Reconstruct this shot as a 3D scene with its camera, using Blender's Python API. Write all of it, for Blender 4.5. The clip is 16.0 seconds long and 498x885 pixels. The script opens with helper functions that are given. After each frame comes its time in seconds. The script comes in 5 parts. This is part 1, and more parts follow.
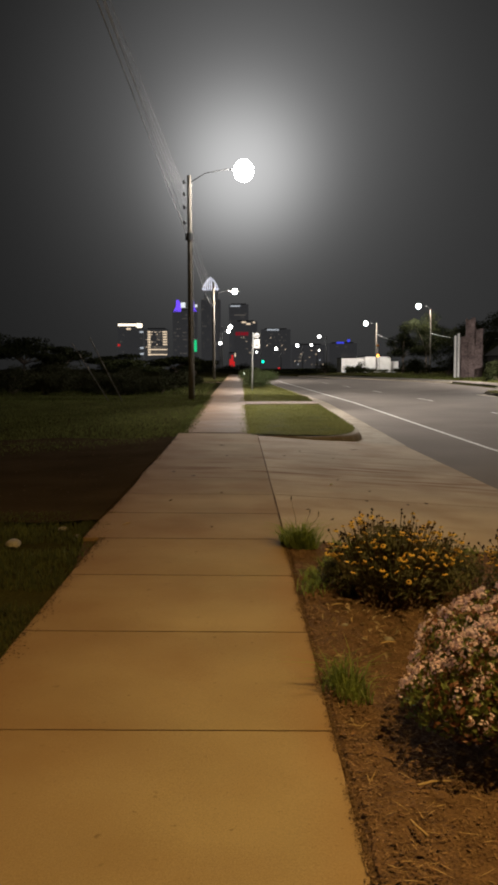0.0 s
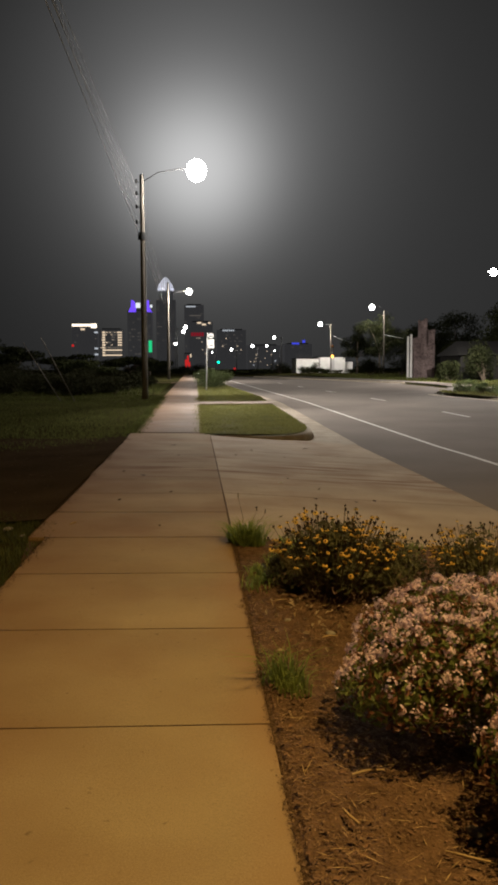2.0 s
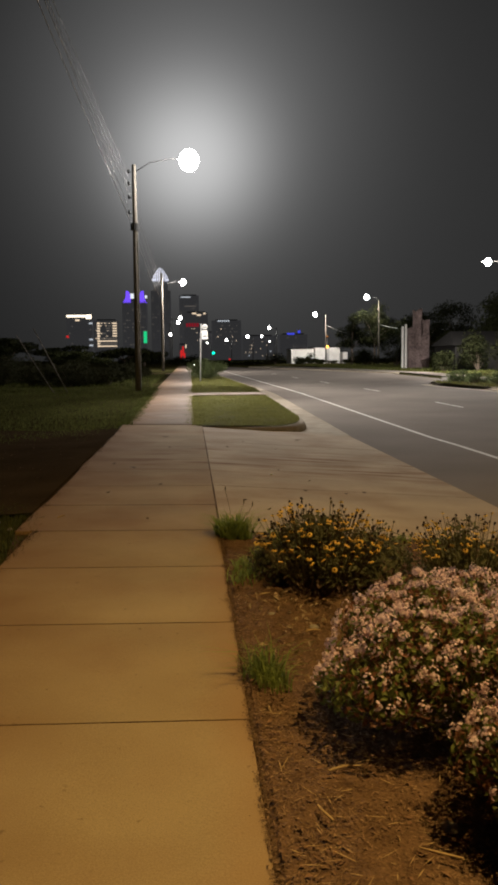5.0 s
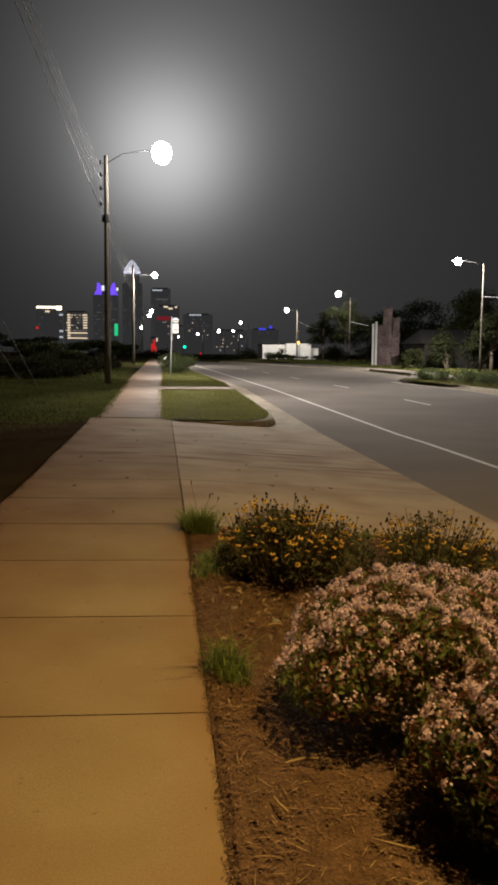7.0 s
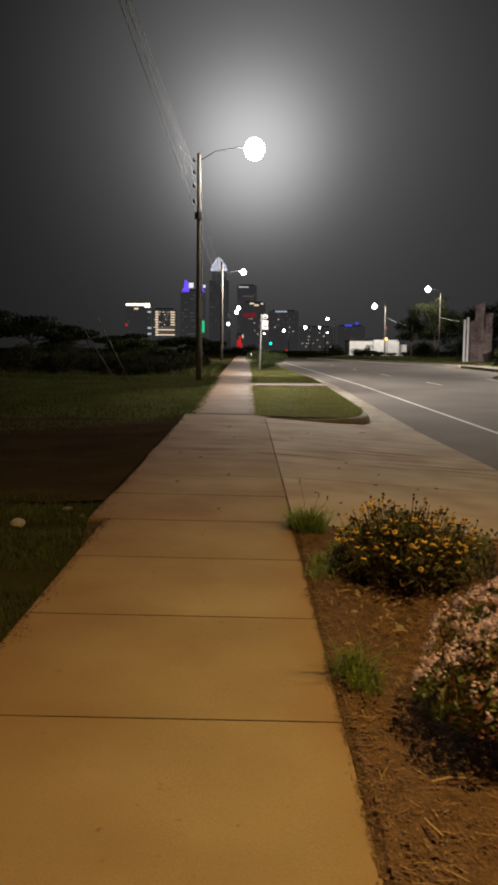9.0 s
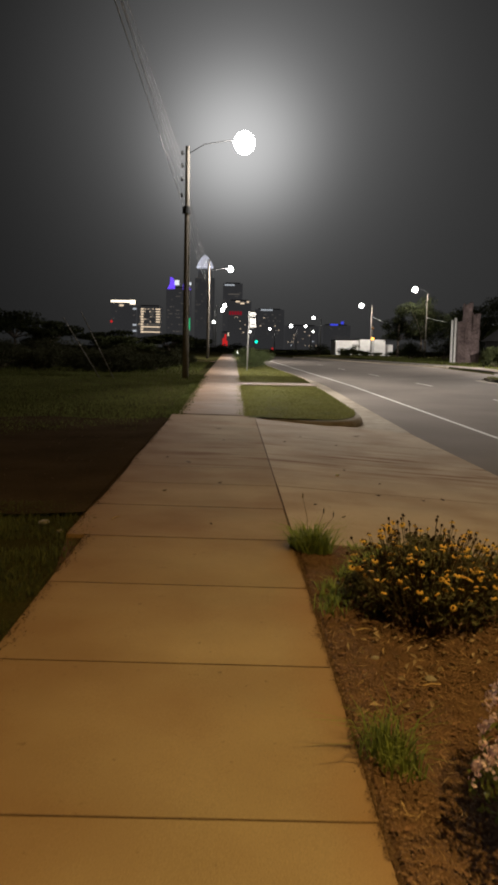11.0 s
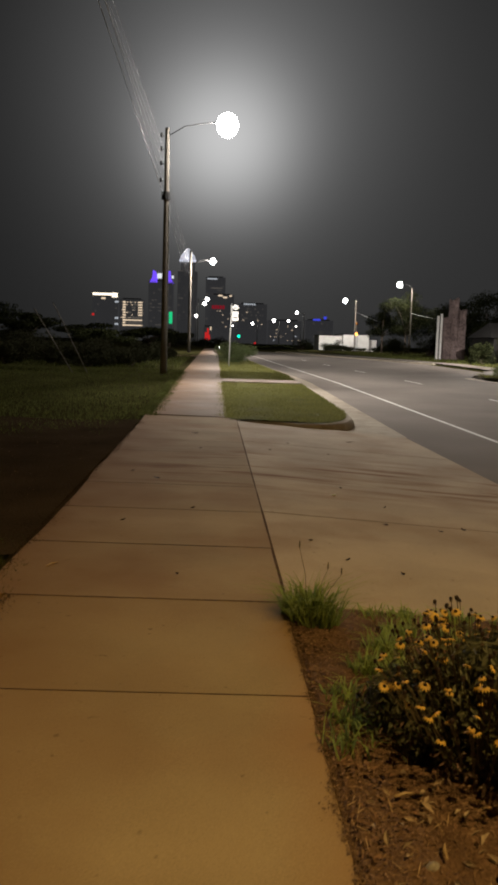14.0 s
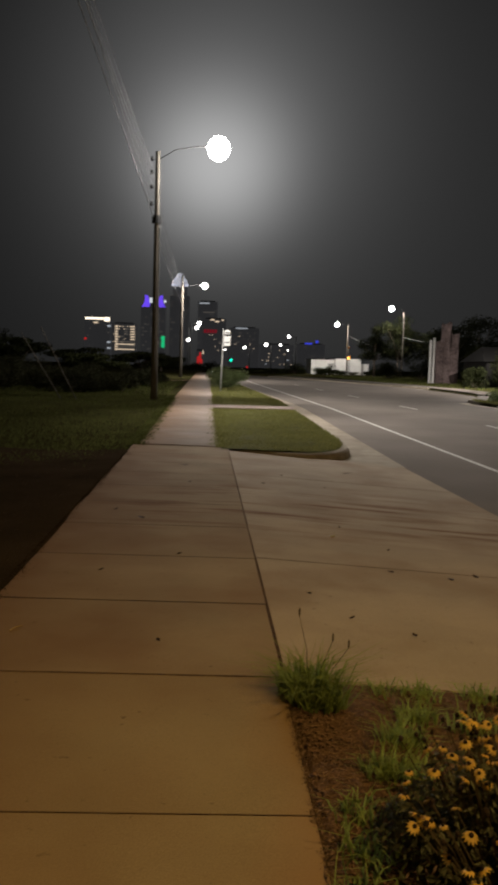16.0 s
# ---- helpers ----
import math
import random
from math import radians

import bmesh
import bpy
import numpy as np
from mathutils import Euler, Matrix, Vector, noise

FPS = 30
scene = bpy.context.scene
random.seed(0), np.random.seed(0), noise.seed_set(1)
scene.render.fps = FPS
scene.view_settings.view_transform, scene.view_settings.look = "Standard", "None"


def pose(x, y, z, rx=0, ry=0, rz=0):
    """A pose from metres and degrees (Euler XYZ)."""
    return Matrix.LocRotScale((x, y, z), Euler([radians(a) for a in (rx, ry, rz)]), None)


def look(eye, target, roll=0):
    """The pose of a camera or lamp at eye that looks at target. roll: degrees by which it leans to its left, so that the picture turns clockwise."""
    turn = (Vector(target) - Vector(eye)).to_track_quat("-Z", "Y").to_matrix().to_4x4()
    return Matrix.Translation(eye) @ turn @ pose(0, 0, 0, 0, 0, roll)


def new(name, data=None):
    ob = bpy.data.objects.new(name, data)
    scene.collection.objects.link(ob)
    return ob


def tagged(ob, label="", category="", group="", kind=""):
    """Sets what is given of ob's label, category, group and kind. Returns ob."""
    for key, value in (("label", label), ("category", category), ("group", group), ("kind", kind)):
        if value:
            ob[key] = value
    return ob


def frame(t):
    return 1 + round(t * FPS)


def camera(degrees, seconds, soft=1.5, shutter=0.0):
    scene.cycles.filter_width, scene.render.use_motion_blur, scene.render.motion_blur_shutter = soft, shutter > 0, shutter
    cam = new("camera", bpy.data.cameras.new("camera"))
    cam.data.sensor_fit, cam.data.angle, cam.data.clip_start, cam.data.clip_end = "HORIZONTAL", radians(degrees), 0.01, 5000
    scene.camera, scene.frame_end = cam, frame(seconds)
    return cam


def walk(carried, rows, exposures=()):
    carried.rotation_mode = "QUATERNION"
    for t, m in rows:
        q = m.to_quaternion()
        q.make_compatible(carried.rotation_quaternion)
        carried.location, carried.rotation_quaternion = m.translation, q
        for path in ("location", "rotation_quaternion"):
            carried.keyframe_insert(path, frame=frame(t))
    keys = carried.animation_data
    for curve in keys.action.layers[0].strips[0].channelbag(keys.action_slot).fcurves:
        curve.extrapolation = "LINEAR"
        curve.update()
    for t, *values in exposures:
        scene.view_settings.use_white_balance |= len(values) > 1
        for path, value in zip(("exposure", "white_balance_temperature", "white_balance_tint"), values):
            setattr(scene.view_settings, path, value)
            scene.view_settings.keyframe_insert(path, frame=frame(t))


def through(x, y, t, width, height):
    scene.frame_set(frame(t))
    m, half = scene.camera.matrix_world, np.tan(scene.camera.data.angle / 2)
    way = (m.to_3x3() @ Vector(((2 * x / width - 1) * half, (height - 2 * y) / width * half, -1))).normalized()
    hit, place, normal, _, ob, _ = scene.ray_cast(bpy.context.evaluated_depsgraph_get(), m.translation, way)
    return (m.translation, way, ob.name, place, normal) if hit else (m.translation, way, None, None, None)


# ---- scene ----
cam = camera(33.5, 16.0, soft=3.3, shutter=0.7)
PATH = [
    (0, (0.018, -0.354, 1.749), (0.039, 1.637, 1.57), -0.3),
    (0.5, (0.019, -0.315, 1.738), (0.07, 1.677, 1.565), -0.4),
    (1, (0.035, -0.371, 1.758), (0.099, 1.621, 1.583), -0.0),
    (1.5, (0.082, -0.355, 1.74), (0.186, 1.634, 1.563), -0.2),
    (2, (0.111, -0.369, 1.72), (0.238, 1.619, 1.542), -0.3),
    (2.5, (0.137, -0.339, 1.739), (0.26, 1.649, 1.558), -0.3),
    (3, (0.194, -0.327, 1.736), (0.324, 1.661, 1.553), -0.1),
    (5.5, (0.201, -0.358, 1.738), (0.348, 1.627, 1.535), -0.8),
    (6, (0.208, -0.367, 1.739), (0.383, 1.615, 1.536), -0.7),
    (6.5, (0.224, -0.358, 1.732), (0.415, 1.622, 1.524), -0.0),
    (7, (0.232, -0.364, 1.738), (0.441, 1.613, 1.525), 0.5),
    (7.5, (0.206, -0.34, 1.738), (0.409, 1.638, 1.525), 0.9),
    (8, (0.177, -0.371, 1.742), (0.376, 1.608, 1.527), 1.1),
    (8.5, (0.127, -0.331, 1.716), (0.316, 1.648, 1.5), 0.9),
    (9, (-0.006, -0.205, 1.732), (0.0, 1.782, 1.509), 0.5),
    (11.5, (-0.149, 0.947, 1.738), (-0.069, 2.932, 1.509), 1.8),
    (12, (-0.184, 1.319, 1.759), (-0.033, 3.3, 1.526), 2.2),
    (12.5, (-0.059, 1.672, 1.754), (0.084, 3.654, 1.526), 1.7),
    (13, (-0.076, 1.909, 1.763), (0.026, 3.894, 1.536), 1.7),
    (13.5, (-0.124, 2.306, 1.783), (-0.034, 4.29, 1.549), 1.7),
    (14, (-0.059, 2.567, 1.743), (0.029, 4.551, 1.504), 1.7),
    (14.5, (0.052, 2.831, 1.783), (0.074, 4.815, 1.535), 1.6),
    (15, (0.068, 3.009, 1.768), (0.081, 4.993, 1.522), 1.6),
    (15.5, (-0.01, 3.26, 1.795), (0.029, 5.248, 1.583), 1.5),
    (16, (-0.023, 3.317, 1.805), (0.082, 5.306, 1.623), 1.6),
]
walk(cam, [(t, look(e, a, r)) for t, e, a, r in PATH],
     exposures=[(0, 0.08), (8.5, 0.08), (11.5, 0.02), (14, 0.0), (15, -0.06), (15.5, -0.24), (16, -0.34)])

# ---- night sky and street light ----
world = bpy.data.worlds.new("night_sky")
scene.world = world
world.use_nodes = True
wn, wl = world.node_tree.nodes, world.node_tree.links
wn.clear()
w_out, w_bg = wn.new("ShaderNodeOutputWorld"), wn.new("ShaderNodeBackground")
# street lamp glow painted into the night sky: three lobes that fade all round
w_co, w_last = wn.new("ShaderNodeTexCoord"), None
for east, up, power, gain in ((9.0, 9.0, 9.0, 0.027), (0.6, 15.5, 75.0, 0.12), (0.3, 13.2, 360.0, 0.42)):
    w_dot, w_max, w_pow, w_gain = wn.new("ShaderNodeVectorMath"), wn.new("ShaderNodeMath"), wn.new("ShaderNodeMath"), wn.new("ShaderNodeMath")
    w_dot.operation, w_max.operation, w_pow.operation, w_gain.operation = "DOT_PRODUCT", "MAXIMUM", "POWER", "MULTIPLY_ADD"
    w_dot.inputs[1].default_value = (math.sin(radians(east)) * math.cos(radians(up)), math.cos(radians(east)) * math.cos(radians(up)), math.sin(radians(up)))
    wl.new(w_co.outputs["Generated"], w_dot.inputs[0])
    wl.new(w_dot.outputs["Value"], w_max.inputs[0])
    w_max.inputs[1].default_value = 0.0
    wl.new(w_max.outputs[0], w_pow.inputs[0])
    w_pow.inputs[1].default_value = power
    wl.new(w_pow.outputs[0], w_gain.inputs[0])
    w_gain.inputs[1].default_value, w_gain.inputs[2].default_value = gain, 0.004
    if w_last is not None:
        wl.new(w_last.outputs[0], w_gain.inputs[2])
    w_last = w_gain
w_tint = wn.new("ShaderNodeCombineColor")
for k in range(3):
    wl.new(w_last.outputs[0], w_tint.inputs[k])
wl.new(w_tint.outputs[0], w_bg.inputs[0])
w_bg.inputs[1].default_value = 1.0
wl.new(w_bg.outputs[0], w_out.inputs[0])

WARM = (1.0, 0.645, 0.205)
COOL = (1.0, 0.93, 0.865)


def point_light(name, place, watts, colour, size=0.15):
    data = bpy.data.lights.new(name, "POINT")
    data.energy, data.color, data.shadow_soft_size = watts, colour, size
    ob = new(name, data)
    ob.location = place
    return ob


# sodium lamp over the planting bed, above the picture
point_light("sodium_lamp_light", (3.3, 0.7, 8.0), 2640, WARM, 0.12)
LAMPS = {"near_left": (0.22, 39.0, 10.6, 10500), "far_left": (-0.5, 86.0, 9.3, 6500), "near_right": (24.0, 65.6, 9.1, 17000),
         "mid_right": (29.0, 135.0, 11.1, 5000), "far_right": (23.8, 157.0, 9.7, 6000)}
# roadway reflectors throw most of the light up and down the street and across the road, little straight below
THROW = {"near_left": ((-47, 0, 14, 68, 1.12), (47, 0, -14, 68, 1.12), (0, -56, 0, 84, 0.8)), "near_right": ((-46, 0, 0, 76, 1.2), (46, 0, 0, 76, 1.2))}
SPILL = {"near_left": 0.25, "near_right": 0.45}
for key, (lx, ly, lz, watts) in LAMPS.items():
    point_light("street_lamp_light", (lx, ly, lz), watts * SPILL.get(key, 1.0), COOL, 0.2)
    for rx, ry, rz, wide, gain in THROW.get(key, ()):
        wing = bpy.data.lights.new("street_lamp_wing", "SPOT")
        wing.energy, wing.color, wing.shadow_soft_size = watts * gain, COOL, 0.2
        wing.spot_size, wing.spot_blend = radians(wide), 0.95
        new("street_lamp_wing", wing).matrix_basis = pose(lx, ly, lz, rx, ry, rz)


# ---- materials ----
def mat(name, base, dark=None, rough=0.85, scale=6.0, fine=60.0, bump=0.3, depth=0.01, metal=0.0, vary=0.0, spec=0.3, stretch=(1, 1, 1), through=0.0):
    """Two scales of noise between two colours, fine relief, and a change from object to object or island to island."""
    m = bpy.data.materials.new(name)
    m.use_nodes = True
    n, l = m.node_tree.nodes, m.node_tree.links
    b = n["Principled BSDF"]
    dark = dark or tuple(c * 0.6 for c in base)
    geo, mp = n.new("ShaderNodeNewGeometry"), n.new("ShaderNodeMapping")
    mp.inputs["Scale"].default_value = stretch
    l.new(geo.outputs["Position"], mp.inputs[0])
    big, small = n.new("ShaderNodeTexNoise"), n.new("ShaderNodeTexNoise")
    for tex, s, d in ((big, scale, 4), (small, fine, 3)):
        tex.inputs["Scale"].default_value, tex.inputs["Detail"].default_value = s, d
        l.new(mp.outputs[0], tex.inputs["Vector"])
    add = n.new("ShaderNodeMath")
    add.operation = "MULTIPLY_ADD"
    l.new(small.outputs[0], add.inputs[0])
    add.inputs[1].default_value = 0.55
    half = n.new("ShaderNodeMath")
    half.operation = "MULTIPLY"
    l.new(big.outputs[0], half.inputs[0])
    half.inputs[1].default_value = 0.6
    l.new(half.outputs[0], add.inputs[2])
    ramp = n.new("ShaderNodeValToRGB")
    ramp.color_ramp.elements[0].position, ramp.color_ramp.elements[0].color = 0.36, (*dark, 1)
    ramp.color_ramp.elements[1].position, ramp.color_ramp.elements[1].color = 0.74, (*base, 1)
    l.new(add.outputs[0], ramp.inputs[0])
    last = ramp.outputs[0]
    if vary:
        info, hsv = n.new("ShaderNodeObjectInfo"), n.new("ShaderNodeHueSaturation")
        mix, rng = n.new("ShaderNodeMath"), n.new("ShaderNodeMapRange")
        mix.operation = "ADD"
        l.new(info.outputs["Random"], mix.inputs[0])
        l.new(geo.outputs["Random Per Island"], mix.inputs[1])
        rng.inputs["From Max"].default_value = 2.0
        rng.inputs["To Min"].default_value, rng.inputs["To Max"].default_value = 1 - vary, 1 + vary
        l.new(mix.outputs[0], rng.inputs[0])
        l.new(rng.outputs[0], hsv.inputs["Value"])
        l.new(last, hsv.inputs["Color"])
        last = hsv.outputs[0]
    l.new(last, b.inputs["Base Color"])
    b.inputs["Roughness"].default_value, b.inputs["Metallic"].default_value = rough, metal
    b.inputs["Specular IOR Level"].default_value = spec
    if through:
        tr, both, out = n.new("ShaderNodeBsdfTranslucent"), n.new("ShaderNodeMixShader"), n["Material Output"]
        l.new(last, tr.inputs["Color"])
        both.inputs[0].default_value = through
        l.new(b.outputs[0], both.inputs[1])
        l.new(tr.outputs[0], both.inputs[2])
        l.new(both.outputs[0], out.inputs["Surface"])
    if bump:
        bp = n.new("ShaderNodeBump")
        bp.inputs["Strength"].default_value, bp.inputs["Distance"].default_value = bump, depth
        l.new(small.outputs[0], bp.inputs["Height"])
        l.new(bp.outputs[0], b.inputs["Normal"])
    return m


def glow(name, colour, strength):
    m = bpy.data.materials.new(name)
    m.use_nodes = True
    b = m.node_tree.nodes["Principled BSDF"]
    b.inputs["Base Color"].default_value = (0.02, 0.02, 0.02, 1)
    b.inputs["Emission Color"].default_value = (*colour, 1)
    b.inputs["Emission Strength"].default_value = strength
    return m


def stained_concrete(name, base, streaks, clay, bedside=False):
    """Broom-finished concrete with clay dust, tyre streaks across it and small dark spots."""
    m = mat(name, base, tuple(c * 0.66 for c in base), 0.9, 0.9, 140, 0.25, 0.004, vary=0.10, spec=0.03)
    n, l = m.node_tree.nodes, m.node_tree.links
    b = n["Principled BSDF"]
    src = b.inputs["Base Color"].links[0].from_socket
    geo = next(x for x in n if x.bl_idname == "ShaderNodeNewGeometry")

    def layer(last, stretch, scale, lo, hi, colour, amount):
        mp, tex, ramp, mix = n.new("ShaderNodeMapping"), n.new("ShaderNodeTexNoise"), n.new("ShaderNodeMapRange"), n.new("ShaderNodeMix")
        mp.inputs["Scale"].default_value = stretch
        l.new(geo.outputs["Position"], mp.inputs[0])
        l.new(mp.outputs[0], tex.inputs["Vector"])
        tex.inputs["Scale"].default_value, tex.inputs["Detail"].default_value = scale, 6
        l.new(tex.outputs[0], ramp.inputs[0])
        ramp.inputs["From Min"].default_value, ramp.inputs["From Max"].default_value = lo, hi
        ramp.inputs["To Max"].default_value = amount
        mix.data_type = "RGBA"
        l.new(ramp.outputs[0], mix.inputs[0])
        l.new(last, mix.inputs[6])
        mix.inputs[7].default_value = (*colour, 1)
        return mix.outputs[2]

    last = layer(src, (1, 1, 1), 0.8, 0.46, 0.72, (0.22, 0.115, 0.06), clay)
    last = layer(last, (0.33, 1.7, 1), 0.9, 0.57, 0.74, (0.10, 0.065, 0.042), streaks)
    last = layer(last, (1, 1, 1), 16, 0.68, 0.76, (0.06, 0.04, 0.03), 0.6)
    last = layer(last, (1, 1, 1), 190, 0.52, 0.66, (0.20, 0.14, 0.085), 0.4)
    # smears of wet clay dragged across by tyres, in one band of the crossing
    clean = last
    last = layer(last, (0.36, 2.6, 1), 1.5, 0.51, 0.64, (0.18, 0.082, 0.040), 0.9)
    xyz, off, size, fade, mix = n.new("ShaderNodeSeparateXYZ"), n.new("ShaderNodeMath"), n.new("ShaderNodeMath"), n.new("ShaderNodeMapRange"), n.new("ShaderNodeMix")
    off.operation, size.operation = "SUBTRACT", "ABSOLUTE"
    off.inputs[1].default_value = 14.2
    l.new(geo.outputs["Position"], xyz.inputs[0])
    l.new(xyz.outputs["Y"], off.inputs[0])
    l.new(off.outputs[0], size.inputs[0])
    l.new(size.outputs[0], fade.inputs[0])
    fade.inputs["From Min"].default_value, fade.inputs["From Max"].default_value = 0.7, 2.4
    fade.inputs["To Min"].default_value, fade.inputs["To Max"].default_value = 0.9, 0.0
    mix.data_type = "RGBA"
    l.new(fade.outputs[0], mix.inputs[0])
    l.new(clean, mix.inputs[6])
    l.new(last, mix.inputs[7])
    # clay washed over the edge beside the dirt track, with a ragged border; deepened to paint in the lamp's fall-off
    tex, add, wash, coat = n.new("ShaderNodeTexNoise"), n.new("ShaderNodeMath"), n.new("ShaderNodeMapRange"), n.new("ShaderNodeMix")
    l.new(geo.outputs["Position"], tex.inputs["Vector"])
    tex.inputs["Scale"].default_value, tex.inputs["Detail"].default_value = 1.3, 5
    add.operation = "MULTIPLY_ADD"
    add.inputs[1].default_value = 1.3
    l.new(tex.outputs[0], add.inputs[0])
    l.new(xyz.outputs["X"], add.inputs[2])
    l.new(add.outputs[0], wash.inputs[0])
    wash.inputs["From Min"].default_value, wash.inputs["From Max"].default_value = 0.55, -0.95
    wash.inputs["To Max"].default_value = 0.85
    coat.data_type = "RGBA"
    l.new(wash.outputs[0], coat.inputs[0])
    l.new(mix.outputs[2], coat.inputs[6])
    coat.inputs[7].default_value = (0.205, 0.115, 0.055, 1)
    last = coat.outputs[2]
    if bedside:  # red clay trodden out of the planting bed
        add2, wash2, coat2 = n.new("ShaderNodeMath"), n.new("ShaderNodeMapRange"), n.new("ShaderNodeMix")
        add2.operation = "MULTIPLY_ADD"
        add2.inputs[1].default_value = 0.55
        l.new(tex.outputs[0], add2.inputs[0])
        l.new(xyz.outputs["X"], add2.inputs[2])
        l.new(add2.outputs[0], wash2.inputs[0])
        wash2.inputs["From Min"].default_value, wash2.inputs["From Max"].default_value = 0.48, 0.80
        wash2.inputs["To Max"].default_value = 0.6
        coat2.data_type = "RGBA"
        l.new(wash2.outputs[0], coat2.inputs[0])
        l.new(last, coat2.inputs[6])
        coat2.inputs[7].default_value = (0.30, 0.165, 0.08, 1)
        last = coat2.outputs[2]
    l.new(last, b.inputs["Base Color"])
    return m


M_WALK = stained_concrete("walk_concrete", (0.385, 0.295, 0.180), 0.08, 0.40, True)
M_FARWALK = stained_concrete("clean_walk_concrete", (0.36, 0.300, 0.262), 0.10, 0.2)
M_CROSSING = stained_concrete("crossing_concrete", (0.415, 0.322, 0.215), 0.10, 0.55)
M_APRON = stained_concrete("driveway_concrete", (0.53, 0.44, 0.34), 0.10, 0.45)
M_KERB = mat("kerb_concrete", (0.46, 0.40, 0.31), (0.22, 0.18, 0.14), 0.9, 2, 90, 0.4, 0.006, spec=0.1)
M_OLDCONCRETE = mat("old_concrete", (0.22, 0.195, 0.165), (0.12, 0.10, 0.085), 0.95, 0.8, 60, 0.4, 0.006, spec=0.1)
M_JOINT = mat("joint_soil", (0.095, 0.055, 0.032), None, 1.0, 8, 80, spec=0.03)
M_ASPHALT = mat("asphalt", (0.235, 0.205, 0.178), (0.16, 0.138, 0.12), 0.9, 0.35, 110, 0.6, 0.008, spec=0.05)
M_PAINT = mat("road_paint", (0.80, 0.78, 0.73), (0.48, 0.46, 0.43), 0.7, 6, 70, 0.2)
M_TURF = mat("verge_turf", (0.14, 0.14, 0.045), (0.075, 0.072, 0.025), 1.0, 0.9, 35, 0.8, 0.03, spec=0.05)
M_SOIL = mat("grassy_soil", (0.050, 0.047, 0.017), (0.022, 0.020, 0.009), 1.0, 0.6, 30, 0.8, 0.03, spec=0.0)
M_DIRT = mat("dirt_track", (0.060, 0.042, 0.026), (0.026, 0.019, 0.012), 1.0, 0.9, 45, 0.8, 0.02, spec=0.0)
M_MULCH = mat("mulch_soil", (0.205, 0.122, 0.074), (0.082, 0.048, 0.030), 1.0, 9, 60, 1.0, 0.03, spec=0.05)
M_CHIP = mat("mulch_chip", (0.235, 0.150, 0.092), (0.13, 0.080, 0.050), 0.95, 9, 80, 0.4, vary=0.6, spec=0.1)
M_BARKBIT = mat("bark_litter", (0.19, 0.110, 0.070), (0.10, 0.058, 0.037), 0.95, 9, 60, 0.4, vary=0.6, spec=0.08)
M_STRAW = mat("dry_straw", (0.50, 0.36, 0.19), (0.30, 0.19, 0.09), 0.9, 9, 90, 0.2, vary=0.3)
M_DRYCURL = mat("dry_leaf_curl", (0.46, 0.36, 0.25), (0.24, 0.17, 0.11), 0.9, 12, 80, 0.2, vary=0.5, spec=0.1)
M_DRYLEAF = mat("withered_leaf", (0.20, 0.135, 0.105), (0.10, 0.065, 0.05), 0.9, 8, 40, 0, vary=0.5, spec=0.05, through=0.2)
M_FIBRE = mat("bark_fibre", (0.30, 0.19, 0.11), (0.16, 0.10, 0.06), 0.95, 9, 90, 0.2, vary=0.5, spec=0.08)
M_LAWN = mat("lawn_blade", (0.135, 0.150, 0.045), (0.055, 0.060, 0.018), 0.8, 0.5, 10, 0, vary=0.55, spec=0.02, through=0.4)
M_NEARGRASS = mat("rough_grass_blade", (0.095, 0.105, 0.030), (0.045, 0.045, 0.015), 0.8, 1.5, 14, 0, vary=0.5, spec=0.15, through=0.4)
M_GRASS = mat("grass_blade", (0.215, 0.215, 0.070), (0.135, 0.13, 0.045), 0.7, 0.8, 14, 0, vary=0.45, spec=0.2, through=0.5)
M_TUFT = mat("fresh_grass", (0.34, 0.42, 0.12), (0.19, 0.24, 0.065), 0.9, 4, 20, 0, vary=0.4, spec=0.05, through=0.5)
M_LEAF = mat("shrub_leaf", (0.19, 0.225, 0.062), (0.085, 0.10, 0.029), 0.5, 4, 30, 0, vary=0.5, spec=0.4, through=0.3)
M_RUSTLEAF = mat("bronze_leaf", (0.28, 0.13, 0.075), (0.14, 0.065, 0.04), 0.55, 5, 30, 0, vary=0.4, spec=0.35, through=0.3)
M_STEM = mat("stem", (0.10, 0.075, 0.04), None, 0.8, 8, 50, 0.2)
M_BLOSSOM = mat("pale_pink_blossom", (0.82, 0.68, 0.74), (0.60, 0.40, 0.46), 0.7, 10, 60, 0, vary=0.25, spec=0.2, through=0.35)
M_PETAL = mat("yellow_petal", (0.84, 0.56, 0.11), (0.55, 0.33, 0.06), 0.6, 10, 50, 0, vary=0.2, through=0.35)
M_CONE = mat("seed_cone", (0.035, 0.020, 0.012), None, 0.9, 60, 200, 0.8, 0.004)
M_DAISYLEAF = mat("daisy_leaf", (0.165, 0.165, 0.085), (0.085, 0.084, 0.044), 0.7, 6, 30, 0, vary=0.5, through=0.25)
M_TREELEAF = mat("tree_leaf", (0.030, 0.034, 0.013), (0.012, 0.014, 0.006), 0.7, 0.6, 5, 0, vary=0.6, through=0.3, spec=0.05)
M_WEED = mat("weed_leaf", (0.12, 0.15, 0.06), (0.06, 0.075, 0.03), 0.7, 0.8, 8, 0, vary=0.5, through=0.3)
M_VERGELEAF = mat("verge_plant_leaf", (0.20, 0.25, 0.11), (0.10, 0.125, 0.055), 0.7, 0.8, 8, 0, vary=0.5, through=0.5)
